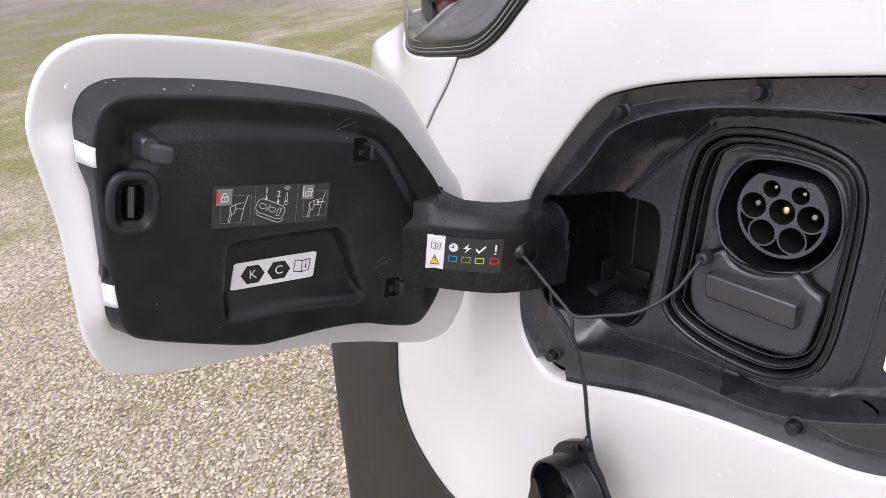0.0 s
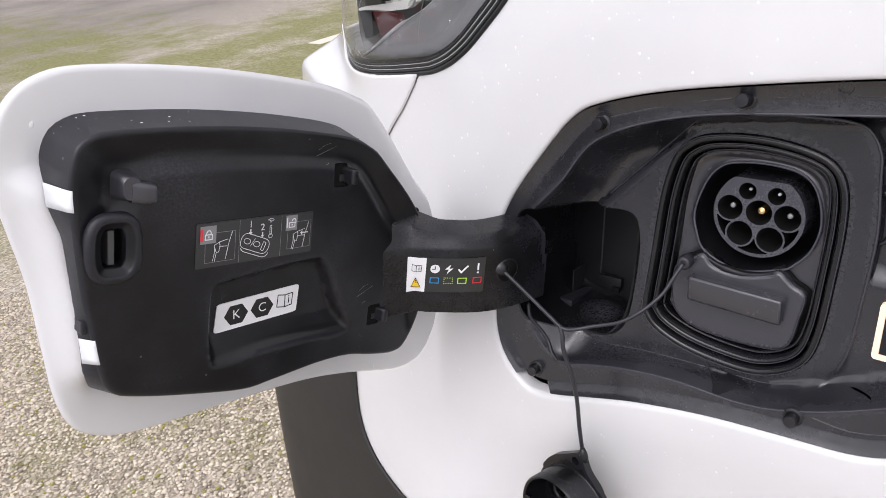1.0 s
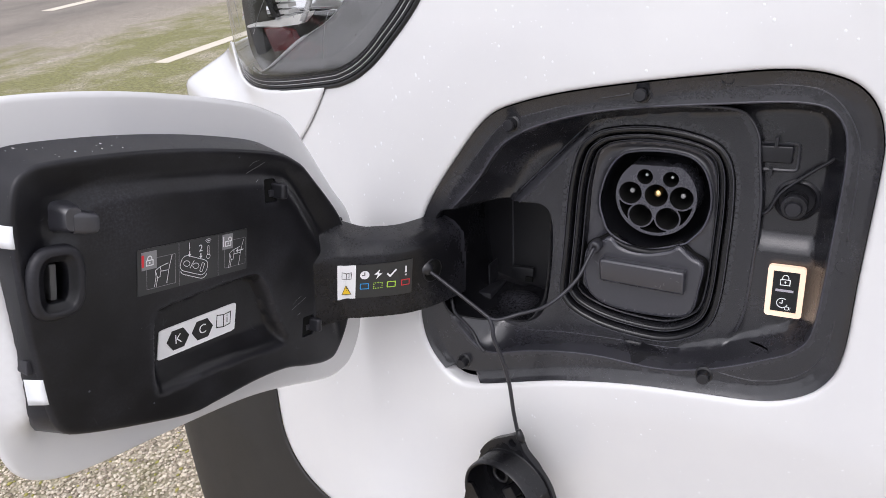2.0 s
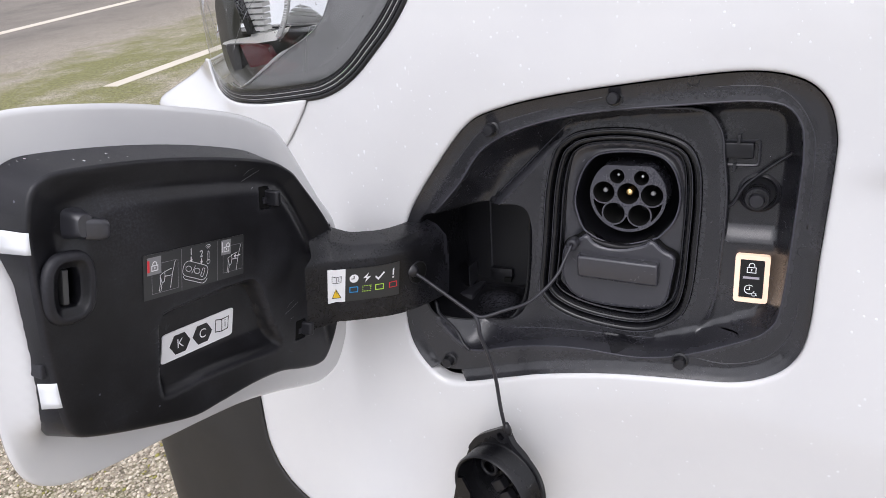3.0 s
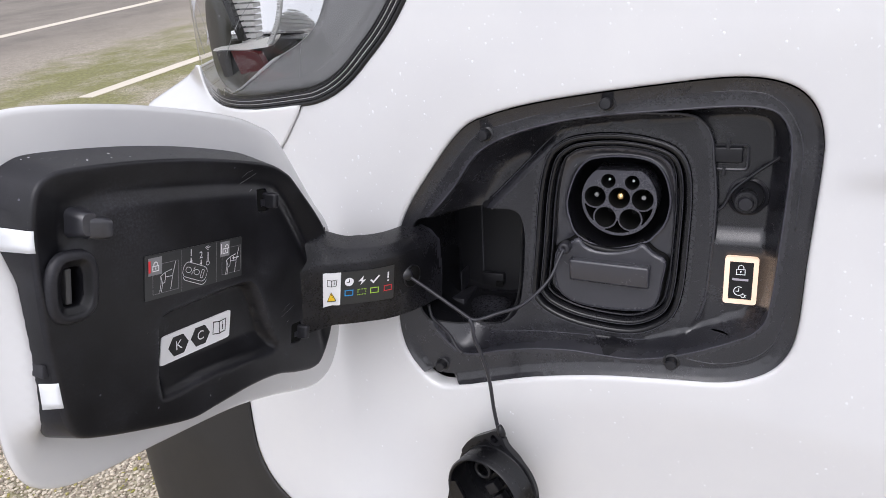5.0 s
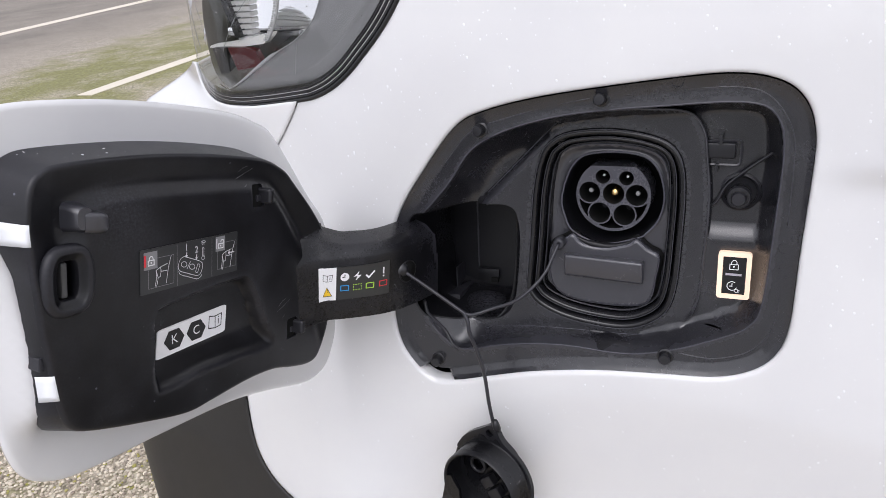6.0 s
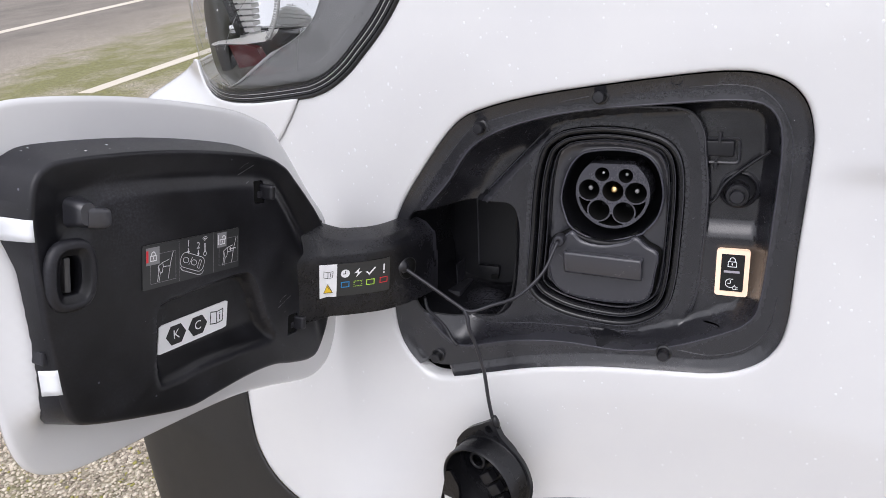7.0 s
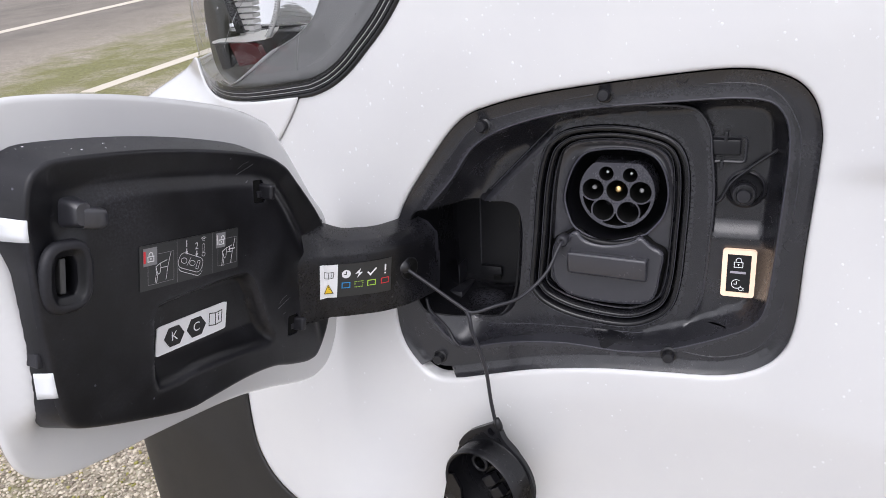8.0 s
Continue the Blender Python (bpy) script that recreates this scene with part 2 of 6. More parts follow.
def tube(line, r, n=10, closed=False, caps=True):
    """A round bar along a 3D line."""
    line = np.array(line, float)
    k = len(line)
    rings, up = [], np.array([0.31, 0.52, 0.79])
    for i in range(k):
        a = line[(i - 1) % k] if closed or i else line[i]
        c = line[(i + 1) % k] if closed or i < k - 1 else line[i]
        t = (c - a) / np.linalg.norm(c - a)
        up = up - (up @ t) * t
        up /= np.linalg.norm(up)
        side = np.cross(t, up)
        rad = r[i] if hasattr(r, "__len__") else r
        ang = np.linspace(0, 2 * np.pi, n, endpoint=False)
        rings.append(line[i] + rad * (np.cos(ang)[:, None] * up + np.sin(ang)[:, None] * side))
    if closed:
        rings.append(rings[0])
    return loft(rings, True, (caps and not closed, caps and not closed))


def joined(*pieces):
    """One vertex and face list out of several."""
    verts, faces = [], []
    for v, f in pieces:
        base = len(verts)
        verts += [tuple(q) for q in v]
        faces += [tuple(i + base for i in t) for t in f]
    return verts, faces


def lathe(profile, n=32, axis="y"):
    """A turned shape: profile of (radius, along)."""
    ang = np.linspace(0, 2 * np.pi, n, endpoint=False)
    rings = [np.stack([r * np.cos(ang), np.full(n, d), r * np.sin(ang)], 1) for r, d in profile]
    return loft(rings, True, (True, True))


def box(x0, y0, z0, x1, y1, z1, bevel=0.0, segments=2):
    bm = bmesh.new()
    bmesh.ops.create_cube(bm, size=1)
    for v in bm.verts:
        v.co = Vector((x0 if v.co.x < 0 else x1, y0 if v.co.y < 0 else y1, z0 if v.co.z < 0 else z1))
    if bevel:
        bmesh.ops.bevel(bm, geom=bm.edges[:], offset=bevel, segments=segments, affect="EDGES", profile=0.6)
    return bm


# ---- frames of the charging port and of its open flap ----
PORT = Matrix(((0.99969, -0.02470, -0.00338, 0.0), (0.02493, 0.99047, 0.13545, -0.011), (0.0, -0.13550, 0.99078, 0.965), (0, 0, 0, 1)))
FLAP = Matrix(((0.03045, 0.06929, 0.99713, -0.174), (0.95698, 0.28597, -0.04910, -0.1827), (-0.28855, 0.95573, -0.05760, 1.0317), (0, 0, 0, 1)))


def to_world(m, pts):
    return np.array([tuple(m @ Vector(p)) for p in pts])


# the opening of the charging port, in its own plane: across, up
RIM = spline([(-0.149, -0.05), (-0.1465, -0.079), (-0.137, -0.098), (-0.1205, -0.112), (-0.1, -0.1115), (-0.07, -0.103), (-0.035, -0.0935),
              (0.01, -0.0855), (0.055, -0.0812), (0.09, -0.078), (0.112, -0.0702), (0.126, -0.057), (0.1325, -0.036), (0.1342, 0.012), (0.1367, 0.068),
              (0.136, 0.0885), (0.1297, 0.1063), (0.1157, 0.1178), (0.0895, 0.1224), (0.045, 0.1187), (-0.025, 0.1093), (-0.068, 0.0993), (-0.09, 0.088),
              (-0.115, 0.058), (-0.1375, 0.0245), (-0.147, -0.005)], 220)


# ---- printed shapes: flat pieces of ink laid on a surface ----
def bar(x0, y0, x1, y1):
    return [(x0, y0), (x1, y0), (x1, y1), (x0, y1)], [(0, 1, 2, 3)]


def fill(points):
    return [tuple(p) for p in points], [tuple(range(len(points)))]


def stroke(points, w, closed=False):
    p = np.array(points, float)
    k = len(p)
    out = []
    for i in range(k):
        a = p[(i - 1) % k] if closed or i else p[i]
        c = p[(i + 1) % k] if closed or i < k - 1 else p[i]
        d1, d2 = p[i] - a, c - p[i]
        d1 = d1 / (np.linalg.norm(d1) or 1)
        d2 = d2 / (np.linalg.norm(d2) or 1)
        t = d1 + d2
        t /= np.linalg.norm(t) or 1
        n = np.array((-t[1], t[0])) * w / 2
        d = d1 if np.linalg.norm(d1) else d2
        n /= max(0.5, abs(t @ d))
        out += [tuple(p[i] - n), tuple(p[i] + n)]
    f = [(2 * i, 2 * ((i + 1) % k), 2 * ((i + 1) % k) + 1, 2 * i + 1) for i in range(k if closed else k - 1)]
    return out, f


def glyph(text, size, cx, cy, turn=0.0):
    cu = bpy.data.curves.new("glyph", "FONT")
    cu.body, cu.size, cu.align_x, cu.align_y = text, size, "CENTER", "CENTER"
    ob = new("glyph", cu)
    me = bpy.data.meshes.new_from_object(ob.evaluated_get(bpy.context.evaluated_depsgraph_get()))
    c, s = math.cos(radians(turn)), math.sin(radians(turn))
    v = [(cx + c * q.co.x - s * q.co.y, cy + s * q.co.x + c * q.co.y) for q in me.vertices]
    f = [tuple(q.vertices) for q in me.polygons]
    bpy.data.objects.remove(ob)
    bpy.data.curves.remove(cu)
    bpy.data.meshes.remove(me)
    return v, f


def ink(name, shapes, lay, mat, parent):
    """Printed shapes of one colour; lay() puts a point of the print on its surface."""
    v, f = joined(*shapes)
    return part(name, mesh_of(name, [lay(x, y) for x, y in v], f, False), mat, parent)


def padlock(cx, cy, s, opened=False, w=0.12):
    a = np.radians(np.linspace(0, 180, 9))
    dx = s * 0.25 if opened else 0
    arc = [(cx + dx + s * 0.26 * math.cos(t), cy + s * 0.2 + s * 0.3 * math.sin(t)) for t in a]
    arc = [(arc[0][0], cy)] + arc + ([(arc[-1][0], cy)] if not opened else [])
    body = [(cx - s * 0.4, cy - s * 0.5), (cx + s * 0.4, cy - s * 0.5), (cx + s * 0.4, cy + s * 0.05), (cx - s * 0.4, cy + s * 0.05)]
    return [stroke(arc, s * w), stroke(body, s * w, True), stroke([(cx, cy - s * 0.14), (cx, cy - s * 0.34)], s * w), fill(ring(cx, cy - s * 0.18, s * 0.085, 12))]


def manual(cx, cy, s):
    """An open booklet with the letter i."""
    left = [(cx, cy - s * 0.42), (cx - s * 0.55, cy - s * 0.34), (cx - s * 0.5, cy + s * 0.42), (cx, cy + s * 0.34)]
    right = [(cx, cy - s * 0.42), (cx + s * 0.5, cy - s * 0.34), (cx + s * 0.55, cy + s * 0.42), (cx, cy + s * 0.34)]
    return [stroke(left, s * 0.06, True), stroke(right, s * 0.06, True), glyph("i", s * 0.75, cx + s * 0.27, cy + s * 0.02)]


def drops(name, parent, place, count, small, large, seed, label, mat=None):
    """Water drops on a surface; place(rng) gives a point, its normal and a downward direction, or None."""
    rng = random.Random(seed)
    verts, faces = [], []
    while count:
        got = place(rng)
        if got is None:
            continue
        count -= 1
        p, n, down = (Vector(q) for q in got)
        side = n.cross(down).normalized()
        down = side.cross(n).normalized()
        r = small + (large - small) * rng.random() ** 3
        long = 1.0 + (0.9 if rng.random() < 0.2 else 0.25) * rng.random()
        base = len(verts)
        for ringr, h in ((1.0, -0.04), (0.86, 0.08), (0.5, 0.15)):
            for k in range(9):
                t = 2 * math.pi * k / 9
                verts.append(tuple(p + side * (r * ringr * math.cos(t)) + down * (r * ringr * long * math.sin(t)) + n * (r * h)))
        verts.append(tuple(p + n * (r * 0.17)))
        for j in (0, 1):
            for k in range(9):
                faces.append((base + 9 * j + k, base + 9 * j + (k + 1) % 9, base + 9 * j + 9 + (k + 1) % 9, base + 9 * j + 9 + k))
        for k in range(9):
            faces.append((base + 18 + k, base + 18 + (k + 1) % 9, base + 27))
    ob = part(name, mesh_of(name, verts, faces), mat or WATER, parent, label)
    return tagged(ob, kind="stuff")


# ---- the car's body ----
def body_y(x, z):
    """How far back the body's skin lies at x, z."""
    x, z = np.asarray(x, float), np.asarray(z, float)
    y = -0.011 + (0.0247 * x + 0.1355 * (z - 0.965)) / 0.9905
    u = np.clip((z - 0.72) / 0.33, 0, 1)
    d = np.clip(-0.13 - x, 0, None)
    turn = np.interp(z, (0.42, 0.58, 0.72, 0.98, 1.03, 1.042, 1.086, 1.2), (0.31, 0.345, 0.365, 0.3, 0.371, 0.346, 0.265, 0.236))
    c, e = 3.0 + 55.0 * ease(z, 1.0, 1.03), np.clip(d - turn, 0, None)
    k = 1.1 / c
    y = y + (0.4 + 0.6 * u) * d**2 + np.where(e < k, c * e * e, 2.2 * e - c * k * k)
    y = y + 0.12 * np.clip(x - 0.2, 0, None) ** 2
    q = np.clip(-0.295 - x, 0, None)
    y = y + ease(z, 1.03, 1.068) * np.where(q < 0.03, 5.5 * q * q, 0.165 * (2 * q - 0.03))
    r = np.hypot(x - 0.085, z - 0.36)
    y = y + 0.005 * ease(x, 0.132, 0.17) * ease(1.036 - z, 0.0, 0.02) * ease(z, 0.88, 1.01)
    # the wing turns under round the wheel arch
    t = np.clip(0.507 - r, 0, 0.09)
    y = y + 0.1 * np.where(t < 0.006, t * t / 0.012, t - 0.003) * ease(x, -0.2, -0.1)
    return y - 0.014 * (1 - ease(x, -0.22, -0.05)) * np.exp(-(((r - 0.425) / 0.06) ** 2))


car = thing("car", pose(0, 0, 0), "white car parked on tarmac, seen at its front wing", "car")
RIM_XZ = to_world(PORT, [(u, 0, v) for u, v in RIM])[:, [0, 2]]
LAMP_EDGE = spline([(-0.05, 1.30), (-0.085, 1.21), (-0.1278, 1.1345), (-0.1603, 1.0984), (-0.182, 1.0812), (-0.203, 1.0718), (-0.2222, 1.068), (-0.2659, 1.0616), (-0.2901, 1.059), (-0.32, 1.0578),
                    (-0.335, 1.058), (-0.3502, 1.0595), (-0.3645, 1.0625), (-0.3775, 1.0685), (-0.387, 1.08), (-0.393, 1.1), (-0.396, 1.13), (-0.402, 1.2), (-0.39, 1.3), (-0.3, 1.36), (-0.13, 1.36)], 150)
J = (-0.2222, 1.068)
SEAM = spline([J, (-0.241, 1.043), (-0.266, 1.0146), (-0.3, 0.965), (-0.322, 0.9), (-0.328, 0.84), (-0.328, 0.79)], 50, False)
CLAD_EDGE = spline([(-0.328, 0.79), (-0.3245, 0.755), (-0.3175, 0.732), (-0.302, 0.711), (-0.281, 0.699), (-0.25, 0.693), (-0.209, 0.691), (-0.18, 0.69)], 40, False)
ang = np.radians(np.linspace(127.5, 0, 70))
ARCH = np.stack([0.085 + 0.4075 * np.cos(ang), 0.36 + 0.4075 * np.sin(ang)], 1)


def cut(line, after, until):
    """The stretch of a closed line between the points nearest to two places."""
    i = int(np.argmin(np.hypot(*(line - np.array(after)).T)))
    j = int(np.argmin(np.hypot(*(line - np.array(until)).T)))
    return line[i : j + 1] if i <= j else np.concatenate([line[i:], line[: j + 1]])


def panel(loop, holes, spacing, gap=0.00025, r=0.0035):
    """A sheet of the body with rolled edges."""
    loop = shrink(loop, gap)
    creases = [shrink(h, -r * k) for h in holes for k in (0.12, 0.35, 0.65, 1.0, 1.6)]
    creases += [shrink(loop, 0.0007), shrink(loop, 0.0016)]
    v, f = sheet(loop, spacing, holes, creases)
    y = body_y(v[:, 0], v[:, 1])
    for line, r in ((loop, 0.0006), *[(h, r) for h in holes]):
        e = distance(v, line)
        y = y + np.where(e < r, r - np.sqrt(np.clip(r * r - (r - e) ** 2, 0, None)), 0)
    return np.stack([v[:, 0], y, v[:, 1]], 1), f


fender_loop = np.concatenate([SEAM, CLAD_EDGE[1:-1], ARCH, [(0.9, 0.36), (0.9, 1.36)], [(-0.04, 1.36)], cut(LAMP_EDGE, (-0.05, 1.30), J)[:-1]])
v, f = panel(fender_loop, [RIM_XZ], 0.007)
lip = [np.stack([RIM_XZ[:, 0], body_y(*RIM_XZ.T) + d, RIM_XZ[:, 1]], 1) for d in (0.0035, 0.012)]
v, f = joined((v, f), loft(lip))
wing = part("front_wing", mesh_of("front_wing", v, f), PAINT, car, "glossy white front wing with rain drops")
bumper_loop = np.concatenate([SEAM[::-1], cut(LAMP_EDGE, J, (-0.387, 1.08))[1:], [(-0.402, 1.0785), (-0.44, 1.066), (-0.62, 1.04), (-0.62, 0.8), (-0.5, 0.79)]])
v, f = panel(bumper_loop, [], 0.0045)
thick(part("bumper", mesh_of("bumper", v, f), PAINT, car, "glossy white bumper corner under the headlamp"), 0.0025, 1.0)
clad_loop = np.concatenate([CLAD_EDGE[::-1], [(-0.5, 0.79), (-0.62, 0.8), (-0.62, 0.25), (-0.33, 0.25), (-0.32, 0.4), (-0.28, 0.55)]])
v, f = panel(clad_loop, [], 0.01)
thick(part("lower_bumper", mesh_of("lower_bumper", v, f), CLAD, car, "dark grey unpainted plastic lower bumper"), 0.003, 1.0)


def body_normal(x, z):
    e = 0.002
    return Vector((-(float(body_y(x + e, z)) - float(body_y(x - e, z))) / (2 * e) * -1, -1.0, (float(body_y(x, z + e)) - float(body_y(x, z - e))) / (2 * e))).normalized()


def on_wing(rng):
    x, z = rng.uniform(-0.3, 0.45), 0.78 + 0.4 * rng.random() ** 0.7
    q = np.array([(x, z)])
    if inside(q, RIM_XZ)[0] or distance(q, RIM_XZ)[0] < 0.006 or not inside(q, fender_loop)[0] or distance(q, fender_loop)[0] < 0.006:
        return None
    return (x, float(body_y(x, z)), z), body_normal(x, z), (0, 0, -1)


drops("rainwater", wing, on_wing, 1300, 0.0002, 0.001, 11, "small rain drops, clear on glass, painted as white glints on paint", DROP_GLINT)
# dark inner liner of the wheel arch, and the shell behind the seams
arc = np.radians(np.linspace(170, 0, 40))
rings = []
for d in (0.05, 0.09, 0.33):
    x, z = 0.085 + 0.406 * np.cos(arc), 0.36 + 0.406 * np.sin(arc)
    rings.append(np.stack([x, np.full(len(x), -0.06 + d), z], 1))
v, f = loft(rings, False)
thick(part("arch_liner", mesh_of("arch_liner", v, f), VOID, car), 0.004)
gap = np.concatenate([SEAM, CLAD_EDGE[1:]])
side = np.stack([gap[:, 0], body_y(*gap.T) + 0.007, gap[:, 1]], 1)
v, f = tube(side, 0.005, 8)
part("seam_backing", mesh_of("seam_backing", v, f), VOID, car)
flange = np.array((0.085, 0.36)) + (ARCH - np.array((0.085, 0.36))) * 0.9905
edge = np.stack([flange[:, 0], body_y(*flange.T) + 0.004, flange[:, 1]], 1)
v, f = tube(edge, 0.004, 8)
part("arch_trim", mesh_of("arch_trim", v, f), BLACK_INK, car, "black rubber edge of the wheel arch")

# the plain body behind the wing: bonnet, cabin, side, windows
def section(x, y0, y1, z0, z1, r):
    q = rounded(y0, z0, y1, z1, r, 5)
    return np.c_[np.full(len(q), x), q]


front = [section(*q) for q in ((-0.66, 0.75, 1.15, 0.45, 0.8, 0.1), (-0.6, 0.5, 1.4, 0.38, 1.02, 0.12), (-0.42, 0.38, 1.52, 0.34, 1.12, 0.12), (0.0, 0.32, 1.72, 0.34, 1.26, 0.14), (0.55, 0.3, 1.74, 0.34, 1.36, 0.14), (0.92, 0.3, 1.74, 0.34, 1.4, 0.14))]
v, f = loft(front, True, (True, True))
sharp(part("bonnet", mesh_of("bonnet", v, f), PAINT, car, "plain white bonnet and nose behind the wing"), 40)
rear = [section(*q) for q in ((0.91, 0.075, 1.76, 0.34, 1.38, 0.1), (1.0, 0.07, 1.76, 0.34, 1.42, 0.1), (1.62, 0.06, 1.78, 0.34, 1.565, 0.14), (2.2, 0.06, 1.78, 0.34, 1.57, 0.16), (3.5, 0.07, 1.77, 0.36, 1.565, 0.16), (3.72, 0.14, 1.7, 0.45, 1.48, 0.16))]
v, f = loft(rear, True, (True, True))
sharp(part("body_shell", mesh_of("body_shell", v, f), PAINT, car, "plain white cabin and side of the car"), 40)
for name, corners in (("windscreen", ((0.985, 0.16, 1.43), (0.985, 1.67, 1.43), (1.54, 1.63, 1.5585), (1.54, 0.21, 1.5585))), ("side_window", ((1.3, 0.058, 1.2), (2.0, 0.056, 1.2), (2.0, 0.056, 1.46), (1.62, 0.056, 1.46)))):
    v, f = loft([np.array(corners) + np.array(off) for off in (((0, 0, 0), (-0.006, 0, 0.008)) if name == "windscreen" else ((0, 0, 0), (0, -0.004, 0)))], True, (True, True))
    part(name, mesh_of(name, v, f, False), material("cabin_glass", (0.015, 0.018, 0.02), 0.05), car, "dark glass")

# tyre on the ground inside the arch
TYRE = (0.085, 0.34)
prof = [(0.21, 0.19), (0.31, 0.2), (0.335, 0.185), (0.34, 0.14), (0.34, 0.06), (0.335, 0.015), (0.31, 0.0), (0.21, 0.01)]
v, f = lathe(prof, 64)
part("tyre", mesh_of("tyre", v + np.array((TYRE[0], 0.0, TYRE[1])), f), RUBBER, car, "black tyre")
for x, y in ((2.95, 0.06), (TYRE[0], 1.6), (2.95, 1.6)):
    part("tyre", mesh_of("tyre", v + np.array((x, y, TYRE[1])), f), RUBBER, car, "black tyre")

# ---- headlamp ----
lamp = thing("headlamp", pose(0, 0, 0), "clear headlamp with a smoked bezel and black gasket", "headlamp")


def lamp_y(p, back):
    """The lens bulges a little out of the body; back: how far inside it."""
    return body_y(p[:, 0], p[:, 1]) - 0.004 * ease(distance(p, LAMP_EDGE), 0, 0.02) + back


v, f = sheet(shrink(LAMP_EDGE, 0.002), 0.005, [], [shrink(LAMP_EDGE, k) for k in (0.0034, 0.0049, 0.0064, 0.0079, 0.0094)])
lens = part("lens", mesh_of("lens", np.stack([v[:, 0], lamp_y(v, 0), v[:, 1]], 1), f), GLASS, lamp, "clear polycarbonate lens with rain drops")
lens.visible_shadow = False


def on_lens(rng):
    q = np.array([(rng.uniform(-0.37, -0.1), rng.uniform(1.06, 1.22))])
    if not inside(q, LAMP_EDGE)[0] or distance(q, LAMP_EDGE)[0] < 0.008:
        return None
    return (q[0, 0], float(lamp_y(q, 0)[0]), q[0, 1]), body_normal(*q[0]), (0, 0, -1)


drops("rainwater", lens, on_lens, 240, 0.0002, 0.0009, 5, "small rain drops, clear on glass, painted as white glints on paint")
PALE = material("pale_lens_edge", (0.4, 0.4, 0.4), 0.3)
for inset, r, mat in ((0.0008, 0.0018, BLACK_INK), (0.0034, 0.0008, BLACK), (0.0049, 0.0004, PALE), (0.0064, 0.0007, BLACK), (0.0079, 0.0004, PALE), (0.0094, 0.0006, BLACK)):
    loop = cut(shrink(LAMP_EDGE, inset), (-0.06, 1.28), (-0.352, 1.061))
    slim = np.interp(np.linspace(0, 1, len(loop)), (0, 0.8, 1), (r, r, 0.3 * r))
    v, f = tube(np.stack([loop[:, 0], lamp_y(loop, 0.0 if inset < 0.003 else -0.0004), loop[:, 1]], 1), slim, 8)
    part("gasket" if inset < 0.003 else "lens_rib", mesh_of("gasket", v, f), mat, lamp)
band = [cut(shrink(LAMP_EDGE, k), (-0.06, 1.28), (-0.34, 1.0585)) for k in (0.0005, 0.012)]
count = min(len(q) for q in band)
v, f = loft([np.stack([q[:count, 0], lamp_y(q[:count], 0.004), q[:count, 1]], 1) for q in band], False)
thick(part("lens_frame", mesh_of("lens_frame", v, f), BLACK_INK, lamp, "black rim behind the lens edge"), 0.002)
# fine moulding lines and cracks in the lens
for line in ([(-0.2579, 1.1456), (-0.2758, 1.1313), (-0.29, 1.1163), (-0.3002, 1.1029)], [(-0.3073, 1.08), (-0.3178, 1.0686)], [(-0.386, 1.14), (-0.382, 1.115), (-0.3667, 1.0867)], [(-0.3549, 1.1429), (-0.3381, 1.1219), (-0.3317, 1.1045)],
             [(-0.371, 1.15), (-0.3655, 1.12), (-0.352, 1.098)], [(-0.2177, 1.0894), (-0.2135, 1.1096), (-0.2078, 1.1215)]):
    q = spline(line, 30, False)
    v, f = tube(np.stack([q[:, 0], lamp_y(q, 0.0003), q[:, 1]], 1), 0.00022, 6)
    part("mould_line", mesh_of("mould_line", v, f), PALE, lens, "fine pale line in the lens")
BEZEL_GREY = material("smoked_bezel", (0.3, 0.3, 0.308), 0.1)
inner = spline([(-0.19, 1.19), (-0.199, 1.16), (-0.207, 1.14), (-0.218, 1.122), (-0.2337, 1.109), (-0.2575, 1.0975), (-0.2952, 1.0755), (-0.325, 1.066)], 50, False)
low = cut(shrink(LAMP_EDGE, 0.0105), (-0.07, 1.25), (-0.335, 1.06))
loop = np.concatenate([low, inner[::-1], [(-0.16, 1.25)]])
lean = lambda p: lamp_y(p, 0.008 + 0.022 * ease(distance(p, LAMP_EDGE), 0.012, 0.055))
v, f = sheet(loop, 0.006)
thick(part("bezel", mesh_of("bezel", np.stack([v[:, 0], lean(v), v[:, 1]], 1), f), BEZEL_GREY, lamp, "smooth smoked grey lamp bezel"), 0.002)
v, f = tube(np.stack([inner[:, 0], lean(inner) - 0.0005, inner[:, 1]], 1), np.interp(np.linspace(0, 1, 50), (0, 0.58, 0.62, 0.67, 0.9, 1), (0.0002, 0.0003, 0.0017, 0.0017, 0.0006, 0.0002)), 10)
part("bezel_edge", mesh_of("bezel_edge", v, f), material("bezel_edge", (0.55, 0.55, 0.56), 0.2), lamp, "pale edge of the bezel")
v, f = sheet(shrink(LAMP_EDGE, 0.006), 0.008)
deep = 0.012 + 0.15 * ease(distance(v, LAMP_EDGE), 0.0, 0.05)
part("housing", mesh_of("housing", np.stack([v[:, 0], lamp_y(v, deep), v[:, 1]], 1), f), material("lamp_housing", (0.12, 0.118, 0.105), 0.22), lamp)
